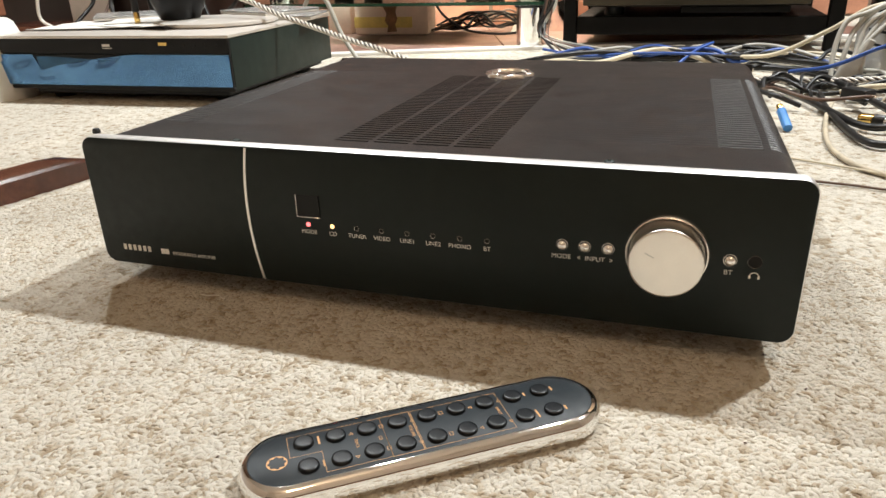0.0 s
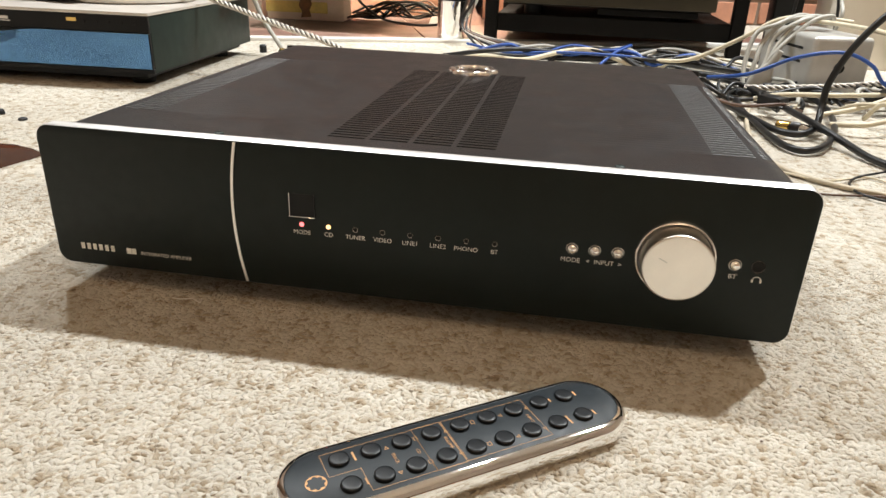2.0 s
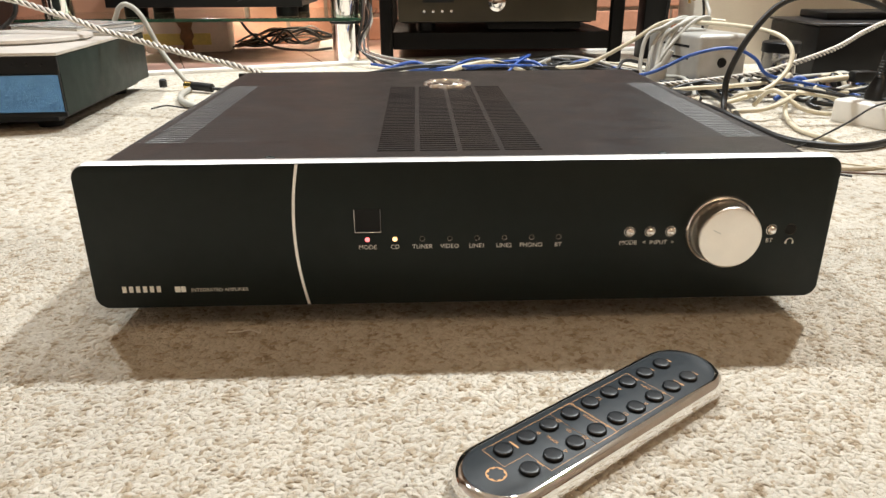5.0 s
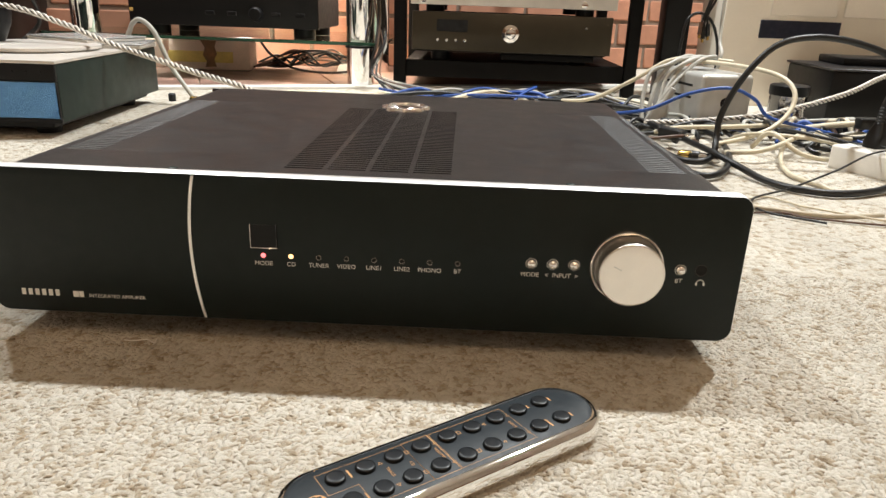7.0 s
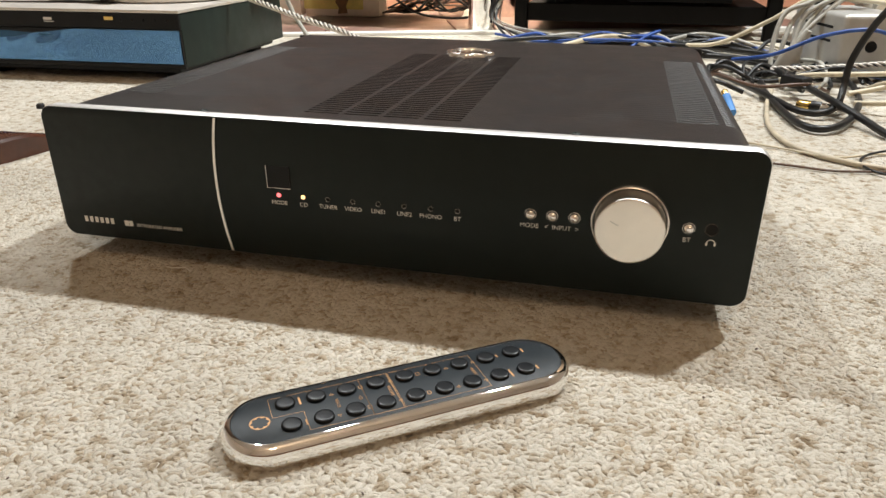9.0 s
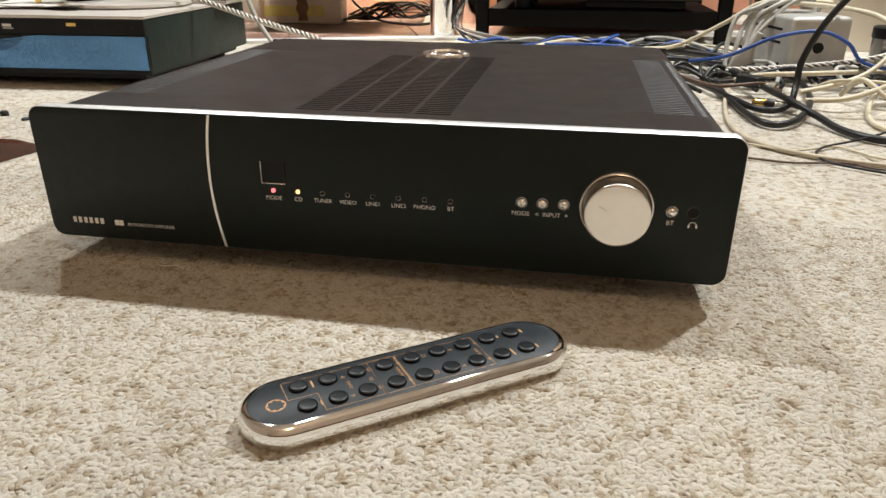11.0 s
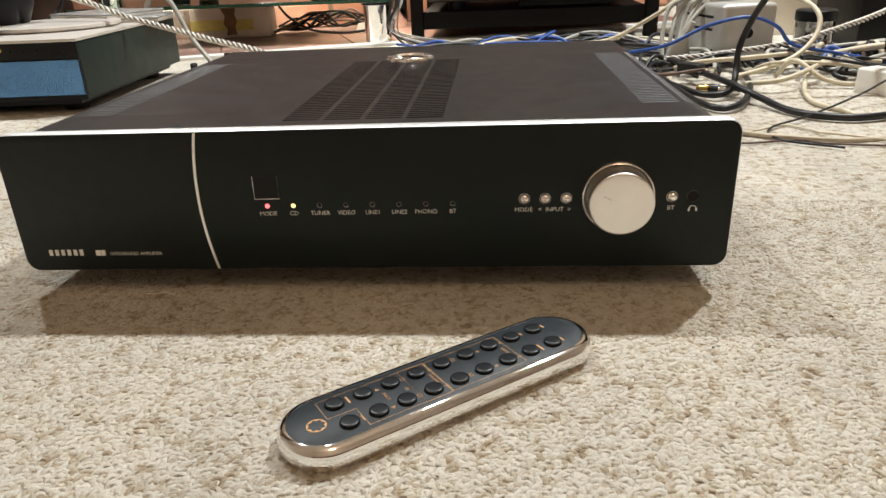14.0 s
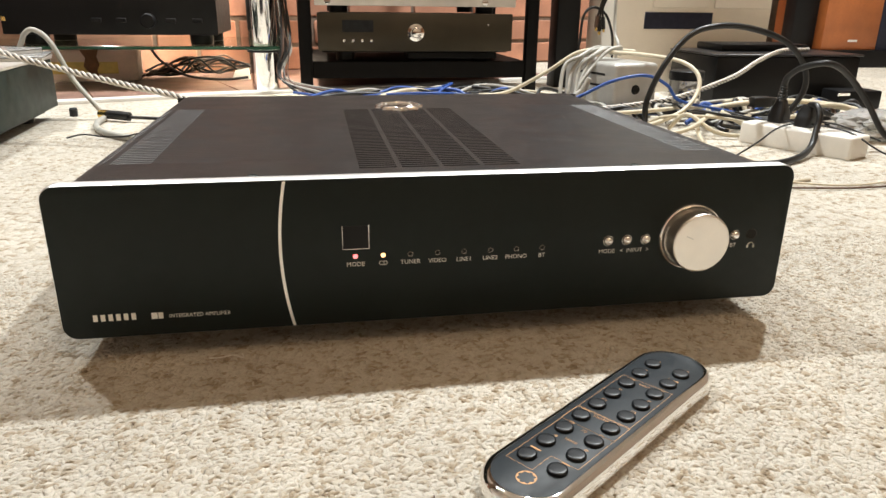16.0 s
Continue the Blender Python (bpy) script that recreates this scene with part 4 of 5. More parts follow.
part("can", lathe([(0, -0.002), (0.029, -0.002), (0.030, 0.004), (0.030, 0.066), (0, 0.068)], 32), DARKCHROME, jar)
part("lid", lathe([(0.031, 0.064), (0.032, 0.066), (0.032, 0.080), (0.029, 0.082), (0, 0.082)], 32), BLACKPLASTIC, jar, "black lid")
bb = thing("black_case", "large flat black equipment case standing on carpet", "equipment case", at=pose(0.742, 0.985, 0, 0, 0, -2))
part("case", box(0.0, 0.325, 0.0, 0.21, -0.002, 0.098, 0.004, 2), BLACKPLASTIC, bb)
part("lid", box(-0.004, 0.329, -0.004, 0.214, 0.0985, 0.103, 0.0015, 1), LID, bb, "dark top cover")
single("slim_box", box(0.0, 0.20, 0.0, 0.12, 0.0, 0.015, 0.003, 2), BLACKPLASTIC, "slim black box lying on the equipment case", "box", at=pose(0.80, 1.07, 0.1035, 0, 0, -3))

# ---- white power strip with black plugs ----
strip = thing("power_strip", "white multi-socket power strip with black plugs lying on carpet", "power strip", at=pose(0.563, 0.594, 0.003, 0, 0, -65))
part("body", box(0.0, 0.167, -0.003, 0.047, -0.005, 0.028, 0.004, 3), WHITEPLASTIC, strip, "white plastic socket body")
for i in range(3):
    part("socket_plate", box(0.014 + i * 0.048, 0.056 + i * 0.048, 0.003, 0.041, 0.0275, 0.0292, 0.001, 1), WHITEPLASTIC, strip)


def mains_plug(at, label, relief=True):
    p = thing("mains_plug", label, "plug", "mains plugs", at=at)
    part("body", loft([[(x * 0.024, y * 0.028, z) for x, y in outline_rounded(1, 1, 0.2, 4)] for z in (0.0, 0.010)] + [[(x * s, y * s * 0.9, z) for x, y in outline_rounded(1, 1, 0.25, 4)] for s, z in ((0.024, 0.016), (0.019, 0.024), (0.014, 0.031))]), C_BLACK, p)
    if relief:
        prof = [(0.0085, 0.030)]
        for k in range(6):
            prof += [(0.0080 - 0.0005 * k, 0.032 + 0.004 * k), (0.0066 - 0.0005 * k, 0.0335 + 0.004 * k)]
        part("strain_relief", lathe(prof + [(0.0046, 0.058), (0, 0.058)], 14), C_BLACK, p, "ribbed strain relief")
    return p


mains_plug(pose(0.608, 0.571, 0.0325, 0, 0, -65), "black mains plug standing in the power strip")
mains_plug(pose(0.622, 0.530, 0.0325, 0, 4, -65), "black mains plug leaning in the power strip", False)

# ---- cables ----
cable("thick black mains cable arching high over the heap", [(0.235, 0.900, 0.006), (0.288, 0.788, 0.007), (0.312, 0.710, 0.008), (0.334, 0.620, 0.008), (0.351, 0.566, 0.007), (0.373, 0.550, 0.008), (0.395, 0.570, 0.014), (0.405, 0.595, 0.032), (0.409, 0.602, 0.064), (0.428, 0.60, 0.112), (0.462, 0.60, 0.154), (0.505, 0.60, 0.168), (0.560, 0.60, 0.165), (0.620, 0.60, 0.146), (0.656, 0.60, 0.112), (0.664, 0.60, 0.078), (0.650, 0.605, 0.045), (0.630, 0.615, 0.010)], 0.0044, C_BLACK)
cable("black mains cable rising from a plug and falling again", [(0.608, 0.571, 0.088), (0.609, 0.566, 0.100), (0.614, 0.545, 0.114), (0.630, 0.514, 0.122), (0.664, 0.514, 0.106), (0.702, 0.51, 0.066), (0.730, 0.50, 0.024), (0.760, 0.48, 0.006)], 0.0044, C_BLACK)
cable("thick black mains cable curving over the carpet to a plug", [(0.325, 0.93, 0.010), (0.356, 0.848, 0.016), (0.374, 0.737, 0.018), (0.382, 0.630, 0.019), (0.393, 0.564, 0.018), (0.412, 0.515, 0.010), (0.425, 0.465, 0.0055), (0.447, 0.428, 0.0055), (0.490, 0.414, 0.0055), (0.547, 0.438, 0.006), (0.594, 0.474, 0.012), (0.613, 0.492, 0.034), (0.619, 0.498, 0.052), (0.621, 0.510, 0.064), (0.622, 0.526, 0.064)], 0.0044, C_BLACK)
cable("black cable coiled flat on the carpet", [(0.300, 0.90, 0.006), (0.335, 0.763, 0.007), (0.331, 0.672, 0.007), (0.334, 0.567, 0.006), (0.341, 0.498, 0.006), (0.359, 0.476, 0.006), (0.388, 0.502, 0.008), (0.422, 0.582, 0.009), (0.446, 0.675, 0.009), (0.456, 0.764, 0.010), (0.446, 0.850, 0.010), (0.416, 0.880, 0.010), (0.382, 0.882, 0.010), (0.352, 0.850, 0.010), (0.345, 0.77, 0.014)], 0.0042, C_BLACK)
cable("cream cable lying in a flat coil in the heap", [(0.360, 0.745, 0.012), (0.396, 0.736, 0.022), (0.467, 0.725, 0.028), (0.542, 0.755, 0.028), (0.586, 0.760, 0.028), (0.576, 0.710, 0.028), (0.516, 0.630, 0.024), (0.464, 0.595, 0.016), (0.425, 0.610, 0.010)], 0.0036, C_CREAM)
cable("black cable lying behind the amplifier", [(0.10, 0.98, 0.006), (0.20, 0.95, 0.010), (0.28, 0.93, 0.016), (0.36, 0.86, 0.020), (0.42, 0.80, 0.02), (0.50, 0.76, 0.022), (0.60, 0.74, 0.02), (0.70, 0.70, 0.012)], 0.0050, C_BLACK)
cable("black cable lying behind the amplifier", [(-0.05, 1.06, 0.006), (0.10, 1.04, 0.012), (0.24, 1.02, 0.02), (0.36, 0.96, 0.02), (0.44, 0.90, 0.014), (0.46, 0.84, 0.008)], 0.0050, C_BLACK)
cable("bright blue network cable bowed in an arch", [(0.300, 0.80, 0.030), (0.345, 0.74, 0.048), (0.399, 0.72, 0.077), (0.457, 0.72, 0.087), (0.498, 0.72, 0.072), (0.524, 0.72, 0.046), (0.580, 0.71, 0.034), (0.640, 0.70, 0.022), (0.665, 0.66, 0.012), (0.640, 0.62, 0.006)], 0.0027, C_BLUE)
cable("blue cable lying in the heap behind the amplifier", [(-0.12, 1.10, 0.020), (-0.03, 1.04, 0.016), (0.06, 1.02, 0.024), (0.14, 1.00, 0.028), (0.22, 1.03, 0.022), (0.34, 1.02, 0.016), (0.44, 0.98, 0.01)], 0.0027, C_BLUE)
cable("blue cable looped in the heap behind the amplifier", [(0.14, 0.98, 0.010), (0.17, 1.02, 0.03), (0.20, 1.06, 0.04), (0.15, 1.08, 0.02), (0.08, 1.05, 0.01), (0.02, 1.06, 0.006)], 0.0027, C_BLUE)
cable("cream cable running from the grey box in a bow", [(0.44, 0.93, 0.112), (0.50, 0.86, 0.112), (0.545, 0.78, 0.106), (0.562, 0.74, 0.088), (0.556, 0.72, 0.060), (0.525, 0.70, 0.034), (0.480, 0.68, 0.020), (0.43, 0.66, 0.012)], 0.0036, C_CREAM)
cable("cream cable lying in an open loop on the carpet", [(0.640, 0.690, 0.022), (0.590, 0.690, 0.026), (0.545, 0.672, 0.022), (0.518, 0.640, 0.014), (0.490, 0.575, 0.006), (0.477, 0.520, 0.0035), (0.479, 0.489, 0.0035), (0.492, 0.462, 0.0020), (0.508, 0.446, -0.0050)], 0.0032, C_CREAM)
cable("beige cable lying along the carpet", [(0.345, 0.700, 0.006), (0.326, 0.619, 0.004), (0.311, 0.520, 0.003), (0.308, 0.460, 0.003), (0.316, 0.410, 0.003), (0.332, 0.380, 0.003), (0.356, 0.358, 0.003), (0.384, 0.343, 0.003), (0.440, 0.330, 0.002), (0.500, 0.345, 0.001)], 0.0028, C_BEIGE)
cable("thick cream cable climbing towards the grey box", [(0.24, 1.02, 0.02), (0.30, 0.99, 0.030), (0.37, 0.96, 0.072), (0.42, 0.94, 0.108), (0.47, 0.93, 0.116), (0.53, 0.92, 0.112)], 0.0036, C_CREAM)
random.seed(31)
for i in range(5):
    d = 0.014 * i
    w = [random.uniform(-0.009, 0.009) for _ in range(8)]
    cable("grey cable coil hanging over the grey box", [(0.372 + 0.5 * d + w[0], 0.848 + w[1], 0.010), (0.366 + 0.7 * d + w[2], 0.860, 0.048), (0.376 + d, 0.875, 0.088 + w[3]), (0.405 + d, 0.885 + w[4], 0.112 + 0.8 * w[5]), (0.445 + 0.8 * d, 0.90, 0.116 + abs(w[6])), (0.485 + 0.3 * d, 0.92 + w[7], 0.108)], 0.0037, C_GREY, "grey cable coil")
cable("thin brown cable trailing over the carpet", [(0.222, 0.350, 0.002), (0.300, 0.337, 0.002), (0.338, 0.328, 0.002), (0.392, 0.336, 0.002), (0.416, 0.319, 0.002), (0.520, 0.300, 0.002), (0.62, 0.305, 0.002), (0.74, 0.280, 0.002)], 0.0012, C_BROWN)
cable("thin pale cable trailing over the carpet", [(0.222, 0.440, 0.002), (0.310, 0.396, 0.002), (0.349, 0.368, 0.004), (0.399, 0.400, 0.002), (0.420, 0.374, 0.002), (0.431, 0.351, 0.004), (0.520, 0.312, 0.002), (0.64, 0.330, 0.002), (0.76, 0.300, 0.002)], 0.0012, C_CREAM)
cable("thin black wire looped on the carpet and over the strip", [(0.420, 0.300, 0.003), (0.372, 0.335, 0.003), (0.380, 0.385, 0.003), (0.440, 0.430, 0.006), (0.520, 0.49, 0.016), (0.590, 0.53, 0.034), (0.655, 0.52, 0.038), (0.70, 0.47, 0.020)], 0.0013, C_BLACK)
cable("thin black wire hanging over the power strip", [(0.56, 0.64, 0.040), (0.585, 0.595, 0.034), (0.62, 0.53, 0.037), (0.645, 0.47, 0.034), (0.665, 0.425, 0.014), (0.69, 0.38, 0.003)], 0.0013, C_BLACK)
cable("black cable curled at the end of the power strip", [(0.69, 0.42, 0.006), (0.65, 0.36, 0.006), (0.67, 0.31, 0.008), (0.72, 0.32, 0.012), (0.74, 0.38, 0.012), (0.72, 0.45, 0.014), (0.76, 0.50, 0.01)], 0.0044, C_BLACK)
cable("cream cable lying behind the power strip", [(0.60, 0.78, 0.020), (0.655, 0.745, 0.036), (0.72, 0.738, 0.040), (0.80, 0.73, 0.036), (0.90, 0.70, 0.02), (1.0, 0.70, 0.008)], 0.005, C_CREAM)

braided_cable("silver braided speaker cable drooping over the disc player behind the amplifier", [(-0.80, 0.77, 0.150), (-0.662, 0.74, 0.167), (-0.569, 0.74, 0.144), (-0.500, 0.73, 0.120), (-0.441, 0.72, 0.104), (-0.340, 0.68, 0.083), (-0.270, 0.65, 0.071), (-0.20, 0.62, 0.053), (-0.12, 0.60, 0.026), (-0.04, 0.60, 0.006)], 0.0049)
braided_cable("silver braided speaker cable climbing onto the black case", [(0.22, 0.86, 0.008), (0.32, 0.82, 0.014), (0.42, 0.79, 0.024), (0.527, 0.79, 0.036), (0.590, 0.80, 0.048), (0.707, 0.86, 0.071), (0.800, 0.93, 0.094), (0.885, 0.985, 0.1095), (0.98, 1.03, 0.1090)], 0.0048)

g = thing("phono_lead", "grey phono lead with gold plug hanging off the disc player", "cable", at=pose(0, 0, 0))
part("lead", tube(smooth_path([(-0.60, 0.90, 0.106), (-0.560, 0.915, 0.110), (-0.549, 0.92, 0.125), (-0.541, 0.92, 0.140), (-0.526, 0.92, 0.146), (-0.504, 0.92, 0.126), (-0.478, 0.92, 0.066), (-0.440, 0.91, 0.016)], 10), 0.0042, 8), C_GREY, g, crease=80)
part("plug_body", tube([Vector((-0.424, 0.895, 0.010)), Vector((-0.405, 0.885, 0.010)), Vector((-0.385, 0.875, 0.009))], 0.0075, 10), C_BLACK, g, "black plug body")
part("plug_tip", tube([Vector((-0.438, 0.902, 0.010)), Vector((-0.424, 0.895, 0.010))], 0.0078, 10), GOLD, g, "gold-plated plug tip")
cable("black cable running from the plug behind the amplifier", [(-0.385, 0.875, 0.008), (-0.34, 0.87, 0.006), (-0.28, 0.86, 0.005), (-0.18, 0.84, 0.005)], 0.0028, C_BLACK, "cables by the disc player")
cable("grey cable lying on the carpet beside the disc player", [(-0.430, 0.90, 0.005), (-0.425, 0.83, 0.005), (-0.400, 0.76, 0.005), (-0.35, 0.70, 0.005), (-0.28, 0.66, 0.005)], 0.0050, C_GREY, "cables by the disc player")
cable("thin black wire end curling on the carpet", [(-0.436, 0.715, 0.003), (-0.415, 0.725, 0.006), (-0.385, 0.715, 0.004), (-0.350, 0.690, 0.008), (-0.32, 0.700, 0.012), (-0.28, 0.74, 0.004)], 0.0013, C_BLACK, "cables by the disc player")
single("peg", lathe([(0, -0.003), (0.006, -0.003), (0.0068, 0.0), (0.0068, 0.012), (0.005, 0.014), (0, 0.014)], 16), RUBBER, "small black rubber peg near the hearth edge", "peg", "rubber pegs", at=pose(-0.497, 0.955, 0))

cable("black lead arching in front of the cream cabinet", [(0.49, 1.08, 0.01), (0.492, 1.12, 0.08), (0.493, 1.12, 0.133), (0.498, 1.12, 0.175), (0.518, 1.12, 0.191), (0.543, 1.12, 0.180), (0.558, 1.12, 0.156), (0.568, 1.12, 0.118), (0.575, 1.13, 0.05), (0.585, 1.13, 0.006)], 0.0030, C_BLACK, "hanging cables")
cable("grey lead dropping in front of the cream cabinet", [(0.566, 1.12, 0.34), (0.565, 1.115, 0.206), (0.563, 1.10, 0.140), (0.560, 1.07, 0.110), (0.55, 1.09, 0.04), (0.545, 1.10, 0.006)], 0.0035, C_GREY, "hanging cables")
lead = thing("hanging_lead", "bundle of dark leads ending in plugs in front of the cabinet", "cable", at=pose(0, 0, 0))
for k, (dx, dz) in enumerate(((-0.006, 0.0), (0.0, -0.008), (0.007, -0.003))):
    part("lead", tube(smooth_path([(0.552 + dx, 1.11, 0.36), (0.545 + dx, 1.11, 0.24), (0.532 + 0.5 * dx, 1.11, 0.190), (0.530 + dx, 1.11, 0.172 + dz)], 8), 0.0022, 7), C_BLACK, lead, crease=80)
    part("plug", tube([Vector((0.530 + dx, 1.11, 0.174 + dz)), Vector((0.531 + 1.3 * dx, 1.11, 0.150 + dz))], 0.0042, 9), (C_BROWN, C_BLACK, C_BLACK)[k], lead)
    part("tip", tube([Vector((0.531 + 1.3 * dx, 1.11, 0.151 + dz)), Vector((0.5315 + 1.4 * dx, 1.11, 0.143 + dz))], 0.0026, 9), GOLD, lead, "gold-plated tip")
ic = thing("inline_connector", "black mains connector lying on the cables behind the strip", "plug", at=pose(0.690, 0.735, 0.040, 0, 0, 4))
part("shell", box(-0.024, 0.012, -0.010, 0.010, -0.009, 0.009, 0.004, 2), C_BLACK, ic)
part("strain_relief", lathe([(0.0085, 0.011), (0.0065, 0.030), (0, 0.031)], 12, axis="Z"), C_BLACK, ic, at=pose(0, 0, 0, 0, 90, 0))

gc = thing("mains_connector", "translucent grey moulded mains connector leaning on the grey box", "plug", at=pose(0.388, 0.835, 0.030, 0, 24, -20))
part("body", loft([[(x * w, y * d, z) for x, y in outline_rounded(1, 1, 0.25, 4)] for w, d, z in ((0.030, 0.020, -0.026), (0.031, 0.021, 0.0), (0.022, 0.017, 0.012), (0.012, 0.012, 0.022))]), C_GREY, gc)
part("strain_relief", lathe([(0.0062, 0.021), (0.0050, 0.046), (0, 0.047)], 14), C_GREY, gc)
flat = thing("flat_black_unit", "small flat black unit with bright clips lying on carpet", "electronic unit", at=pose(0.975, 0.905, 0, 0, 0, -4))
part("case", box(0.0, 0.095, 0.0, 0.060, -0.002, 0.036, 0.004, 2), BLACKPLASTIC, flat)
for z in (0.026,):
    part("clip", box(-0.004, 0.022, -0.004, 0.002, z, z + 0.006, 0.001, 1), CHROME, flat, "bright metal clip")

# phono plugs and a blue sleeve lying among the cables
bp = thing("phono_plug", "gold phono plug with black collar lying on carpet", "plug", at=pose(0.358, 0.600, 0.0075, 0, 90, -35))
part("tip", lathe([(0, 0.0), (0.005, 0.0), (0.0068, 0.004), (0.0068, 0.016), (0.005, 0.018)], 18), GOLD, bp, "gold-plated tip")
part("collar", lathe([(0.005, 0.017), (0.0075, 0.018), (0.0075, 0.028), (0.006, 0.03)], 18), C_BLACK, bp)
part("sleeve", lathe([(0.006, 0.029), (0.0065, 0.031), (0.0065, 0.052), (0.003, 0.058), (0, 0.058)], 18), CHROME, bp)
bs = thing("phono_plug", "blue-sleeved phono plug lying on carpet", "plug", at=pose(0.271, 0.560, 0.0120, 0, 68, 100))
part("sleeve", lathe([(0, -0.020), (0.0050, -0.020), (0.0054, -0.016), (0.0054, 0.016), (0, 0.016)], 16), SKYBLUE, bs, "blue sleeve")
part("tip", lathe([(0.0035, 0.0155), (0.0042, 0.017), (0.0042, 0.026), (0, 0.026)], 14), GOLD, bs)
hp = thing("video_plug", "grey-topped black plug lying among the cables", "plug", at=pose(0.372, 0.672, 0.022, 0, 0, -50))
part("shell", box(-0.024, 0.012, -0.011, 0.011, -0.008, 0.008, 0.003, 2), C_BLACK, hp)
part("contact", box(0.012, 0.026, -0.009, 0.009, -0.004, 0.004, 0.001, 1), CHROME, hp, "bright metal contact")

# the heap itself: many crossing cables between the grey box and the power strip
random.seed(23)
HEAP = (C_CREAM, C_BLACK, C_BLACK, C_BROWN, C_BLACK, C_GREY, C_BLUE, C_BLACK, C_CREAM, C_BLACK)
for i in range(32):
    cx, cy = random.uniform(0.46, 0.80), random.uniform(0.66, 0.84)
    a0, turn = random.uniform(0, 6.28), random.uniform(2.0, 4.6) * random.choice((-1, 1))
    ra, rb = random.uniform(0.06, 0.16), random.uniform(0.03, 0.08)
    pts = []
    for k in range(7):
        a = a0 + turn * k / 6
        x = max(0.36, min(0.90, cx + ra * math.cos(a) + 0.01 * k))
        y = max(0.61, min(0.79 if x > 0.44 and x < 0.6 else 0.92, cy + rb * math.sin(a)))
        pts.append((x, y, 0.006 + random.uniform(0.0, 0.030) * (1 if 0 < k < 6 else 0)))
    names = {C_CREAM: "cream", C_BLACK: "black", C_BLUE: "blue", C_GREY: "grey", C_BROWN: "brown"}
    m = HEAP[i % len(HEAP)]
    cable(names[m] + " cable tangled in the heap on the carpet", pts, random.choice((0.0026, 0.0034, 0.0042)), m, "cable heap", 7, 7)
for i in range(16):
    x = random.uniform(-0.16, 0.20)
    y = 1.00 + 0.12 * random.random()
    pts = [(x + 0.07 * k + random.uniform(-0.02, 0.02), y + random.uniform(-0.04, 0.05), 0.006 + random.uniform(0.0, 0.026) * (1 if 0 < k < 5 else 0)) for k in range(6)]
    m = (C_BLACK, C_BLACK, C_GREY, C_BLACK, C_CREAM, C_BLACK, C_BLUE)[i % 7]
    cable({C_CREAM: "cream", C_BLACK: "black", C_BLUE: "blue", C_GREY: "grey"}[m] + " cable lying in front of the equipment rack", pts, random.choice((0.0026, 0.0036, 0.0045)), m, "cables by the rack", 7, 7)
for i in range(8):
    w = [random.uniform(-0.012, 0.012) for _ in range(6)]
    pts = [(-0.150 + w[0], 1.32, 0.32), (-0.142 + w[1], 1.29 + w[4], 0.17), (-0.135 + w[2], 1.26 + w[5], 0.10), (-0.140 + w[3], 1.22, 0.035), (-0.11 + 0.02 * i, 1.16 + w[0], 0.008)]
    cable("dark cable hanging between the two racks", pts, random.choice((0.0018, 0.0028)), (C_BLACK, C_BROWN, C_BLACK, C_GREY)[i % 4], "hanging cables", 7, 6)

for i in range(14):
    cx, cy = random.uniform(0.29, 0.44), random.uniform(0.68, 0.88)
    a0, turn = random.uniform(0, 6.28), random.uniform(2.5, 5.0)
    ra, rb = random.uniform(0.04, 0.09), random.uniform(0.05, 0.10)
    pts = [(max(0.25, cx + ra * math.cos(a0 + turn * k / 6)), cy + rb * math.sin(a0 + turn * k / 6), 0.006 + random.uniform(0, 0.022) * (0 < k < 6)) for k in range(7)]
    m = (C_BLACK, C_BLACK, C_GREY, C_BLACK, C_BLACK, C_BROWN)[i % 6]
    cable({C_CREAM: "cream", C_BLACK: "black", C_GREY: "grey", C_BROWN: "brown"}[m] + " cable coiled on the carpet behind the amplifier", pts, random.choice((0.0024, 0.0032)), m, "cable heap", 7, 7)

# crumpled clear bag behind the strip
bag = bmesh.new()
bmesh.ops.create_icosphere(bag, subdivisions=4, radius=1)
for v in bag.verts:
    n = noise.noise(v.co * 2.6) * 0.35 + noise.noise(v.co * 7.0) * 0.18
    v.co = Vector((v.co.x * 0.075, v.co.y * 0.05, max(-0.02, v.co.z * 0.024))) * (1 + n)
single("plastic_bag", bag, BAG, "crumpled translucent plastic bag on the carpet", "bag", at=pose(0.80, 0.60, 0.018, 0, 0, 20), smooth=False)

# ---- lint on the carpet ----
cable("short white thread of lint on the carpet", [(-0.140, -0.004, 0.001), (-0.134, -0.005, 0.0015), (-0.127, -0.003, 0.0015), (-0.121, -0.006, 0.001), (-0.122, -0.001, 0.001)], 0.0004, PAPER, "lint", 5, 5)

random.seed(8)
crumbs = bmesh.new()
for i in range(26):
    c = bmesh.new()
    bmesh.ops.create_icosphere(c, subdivisions=1, radius=random.uniform(0.0005, 0.0010))
    x, y = random.uniform(-0.36, 0.44), random.uniform(-0.27, 0.02)
    bmesh.ops.transform(c, matrix=pose(x, y, 0.0002, 0, 0, random.uniform(0, 180)) @ Matrix.Diagonal((1.6, 0.8, 0.7, 1)), verts=c.verts)
    merge(crumbs, c)
single("crumbs", crumbs, C_BROWN, "tiny dark crumbs scattered on the carpet", "crumbs", kind="stuff")

# ---- bricks of the chimney wall ----
brick_me = mesh_of("brick", box(-0.1055, 0.1055, -0.008, 0.03, 0.001, 0.064, 0.003, 1), BRICK)
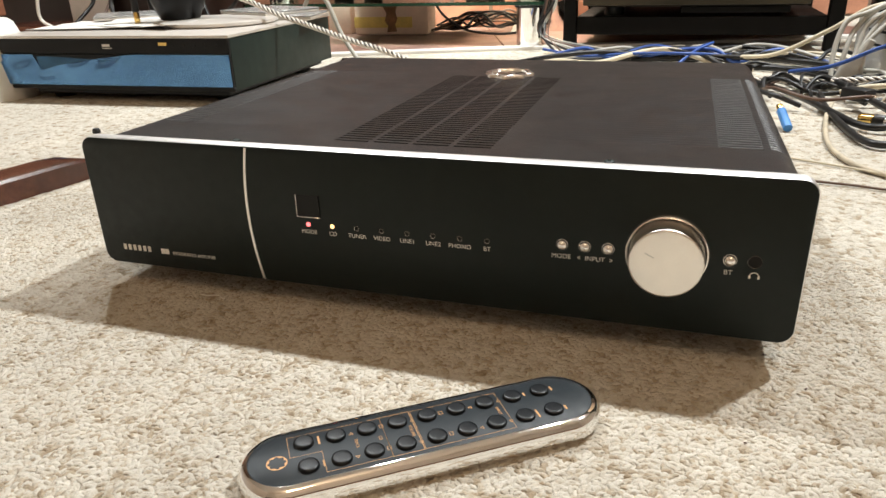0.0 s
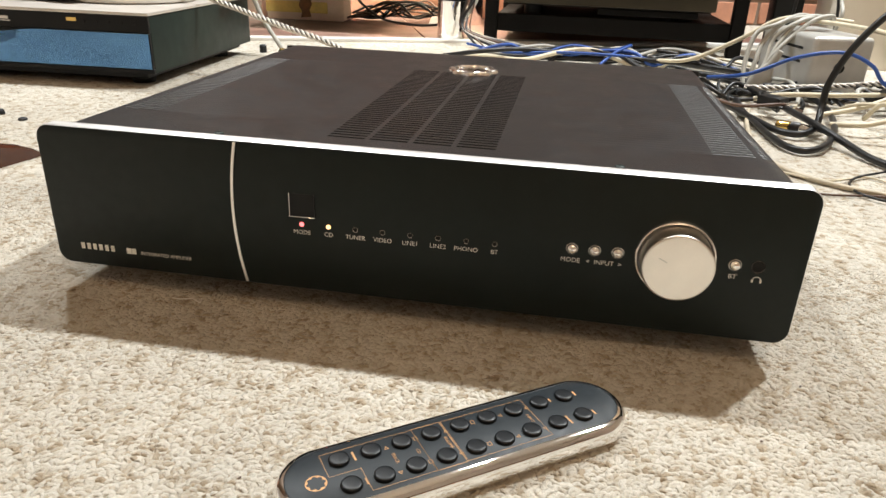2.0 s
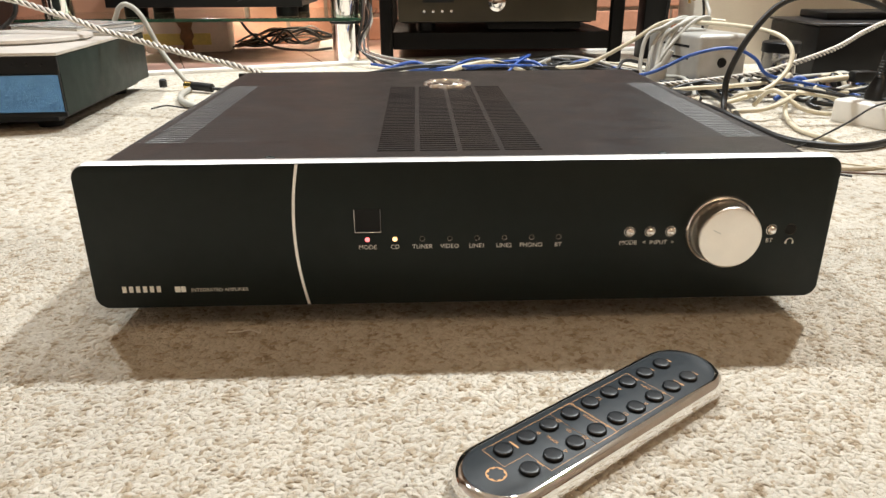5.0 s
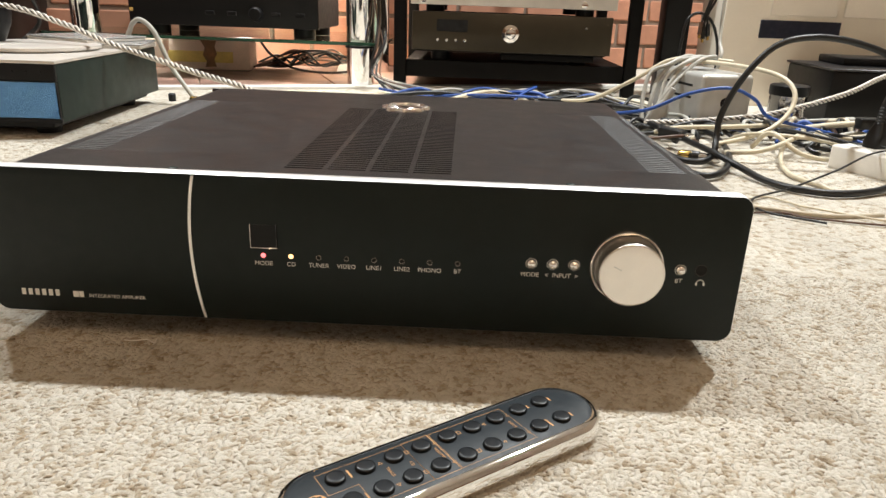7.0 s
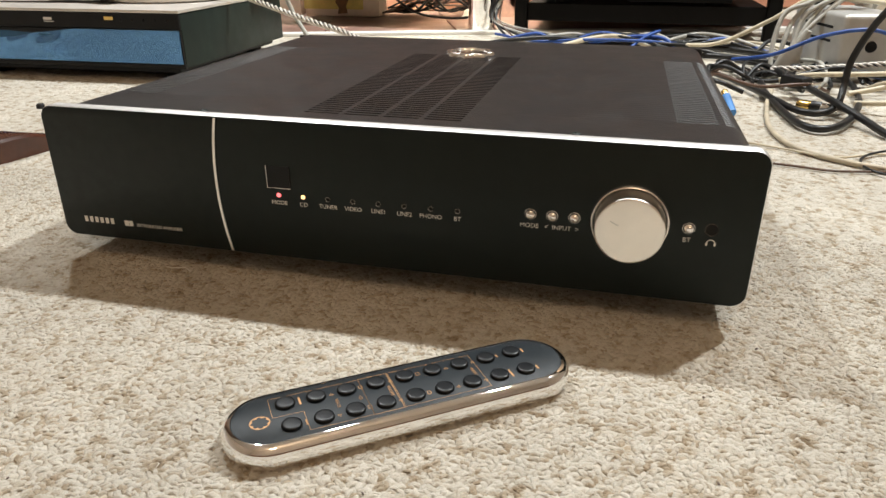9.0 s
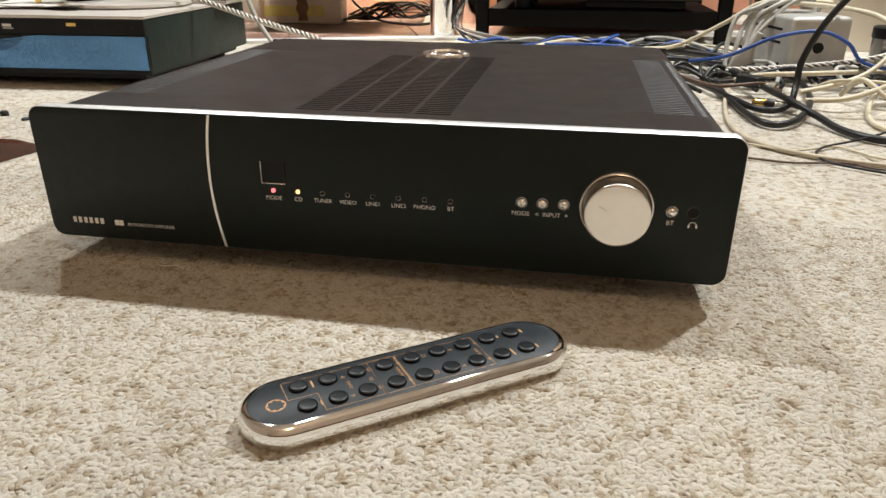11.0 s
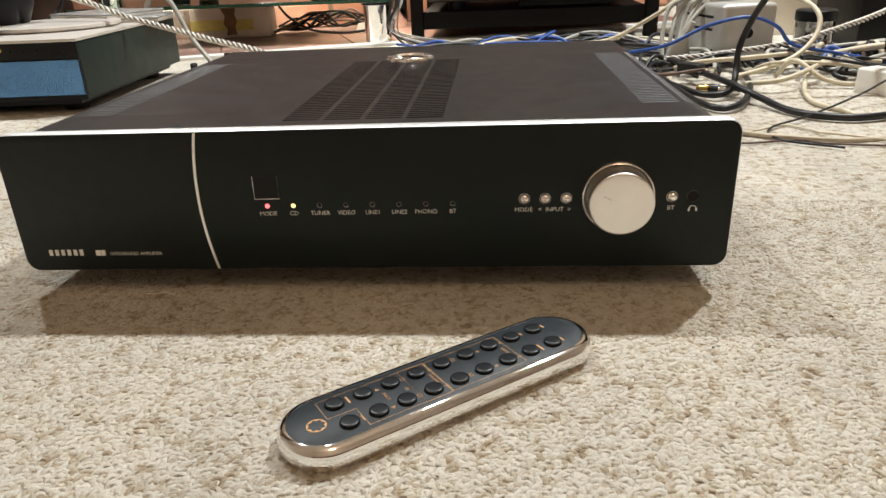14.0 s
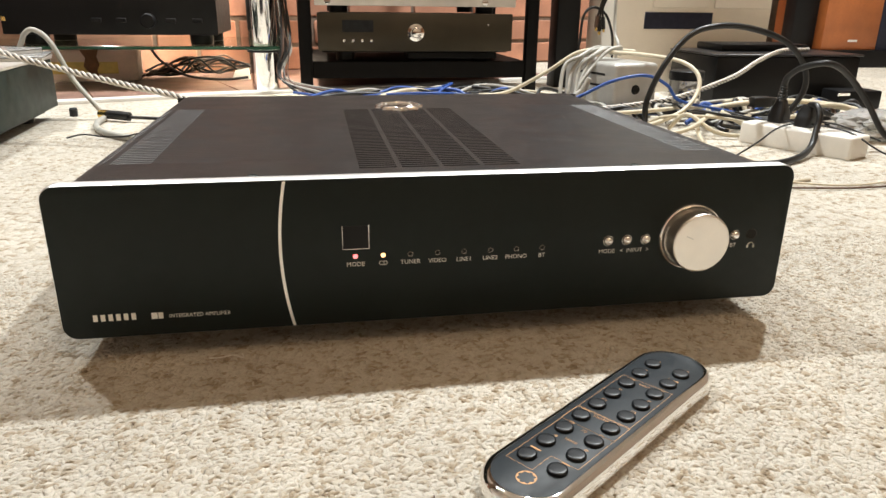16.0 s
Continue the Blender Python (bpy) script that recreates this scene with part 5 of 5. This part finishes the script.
for c in range(7):
    for k in range(20):
        x = -1.95 + 0.222 * k + (0.111 if c % 2 else 0.0)
        b = part("brick", brick_me, None, wall_north)
        b.matrix_local = pose(x, 0.0 + 0.0015 * ((k * 7 + c * 3) % 4), 0.004 + 0.075 * c, 0, 0, 0.4 * ((k + c) % 3 - 1))


# ---- carpet pile: real loops where the camera is near ----
def pile(name, x0, x1, y0, y1, step, skip, fine):
    rng = np.random.default_rng(5)
    nx, ny = int((x1 - x0) / step), int((y1 - y0) / (step * 0.8))
    gx, gy = np.meshgrid(np.arange(nx), np.arange(ny))
    px = x0 + (gx + 0.5 * (gy % 2)) * step + rng.normal(0, step * 0.20, gx.shape)
    py = y0 + gy * step * 0.8 + rng.normal(0, step * 0.20, gx.shape)
    px, py = px.ravel(), py.ravel()
    keep = np.ones(len(px), bool)
    for a, b, c, d in skip:
        keep &= ~((px > a) & (px < b) & (py > c) & (py < d))
    px, py = px[keep], py[keep]
    n = len(px)
    if fine:                           # a bent yarn loop: a short tube along a leaning half round
        seg, st = 5, 5
        tmpl, faces = [], []
        for k in range(st):
            a = math.pi * k / (st - 1)
            out = Vector((math.cos(a), math.sin(a) * 0.72, math.sin(a) * 0.66))
            mid = Vector((out.x * 0.95, out.y * 0.95 - 0.35, out.z * 0.62))
            r = 0.80 if 0 < k < st - 1 else 0.60
            for i in range(seg):
                b = 2 * math.pi * i / seg
                tmpl.append(tuple(mid + r * (math.cos(b) * out + math.sin(b) * Vector((0, -0.66, 0.75)))))
        for k in range(st - 1):
            for i in range(seg):
                j = (i + 1) % seg
                faces += [(k * seg + i, k * seg + j, (k + 1) * seg + j), (k * seg + i, (k + 1) * seg + j, (k + 1) * seg + i)]
    else:
        seg, rings = 6, ((1.0, 0.0), (0.75, 0.75))
        tmpl = [(r * math.cos(2 * math.pi * i / seg), r * math.sin(2 * math.pi * i / seg), h) for r, h in rings for i in range(seg)] + [(0.0, 0.0, 1.0)]
        faces = []
        for i in range(seg):
            j = (i + 1) % seg
            faces += [(i, j, seg + j), (i, seg + j, seg + i), (seg + i, seg + j, 2 * seg)]
    tmpl, faces = np.array(tmpl), np.array(faces)
    ang = rng.normal(0.5, 0.9, n) if fine else rng.uniform(0, 2 * np.pi, n)
    la, lb = step * rng.uniform(0.80, 1.45, n), step * rng.uniform(0.58, 0.90, n)
    hh = rng.uniform(0.0009, 0.0013, n)
    if fine:
        la = step * rng.uniform(0.50, 0.80, n)
        lb, hh = la * rng.uniform(0.85, 1.15, n), rng.uniform(0.0012, 0.0016, n)
    lean = rng.normal(0, 0.0006 if fine else 0.0010, (n, 2))
    x, y = tmpl[None, :, 0] * la[:, None], tmpl[None, :, 1] * lb[:, None]
    c, s = np.cos(ang)[:, None], np.sin(ang)[:, None]
    z = tmpl[None, :, 2] * hh[:, None]
    vx = px[:, None] + x * c - y * s + lean[:, :1] * tmpl[None, :, 2]
    vy = py[:, None] + x * s + y * c + lean[:, 1:] * tmpl[None, :, 2]
    co = np.stack([vx, vy, z - (0.0014 if fine else 0.0012)], -1).reshape(-1, 3)
    fa = (faces[None] + (np.arange(n) * len(tmpl))[:, None, None]).reshape(-1, 3)
    me = bpy.data.meshes.new(name)
    me.vertices.add(len(co))
    me.vertices.foreach_set("co", co.ravel())
    me.loops.add(fa.size)
    me.loops.foreach_set("vertex_index", fa.ravel().astype(np.int32))
    me.polygons.add(len(fa))
    me.polygons.foreach_set("loop_start", np.arange(0, fa.size, 3, dtype=np.int32))
    me.update(calc_edges=True)
    me.materials.append(CARPET)
    me.shade_smooth()
    return tagged(new(name, me), "cream and tan carpet pile loops", "carpet", kind="stuff")


UNDER = (-0.19, 0.19, 0.05, 0.36)
pile("carpet_pile", -0.42, 0.46, -0.29, 0.16, 0.0031, (UNDER,), True)
pile("carpet_pile", -0.95, -0.19, 0.16, 0.75, 0.0055, (UNDER, (-0.95, -0.52, 0.60, 0.75)), False)
pile("carpet_pile", 0.19, 0.75, 0.16, 0.66, 0.0052, (UNDER,), False)
pile("carpet_pile", -0.75, -0.42, -0.20, 0.16, 0.0052, (UNDER,), False)
pile("carpet_pile", 0.46, 0.70, -0.15, 0.16, 0.0052, (UNDER,), False)
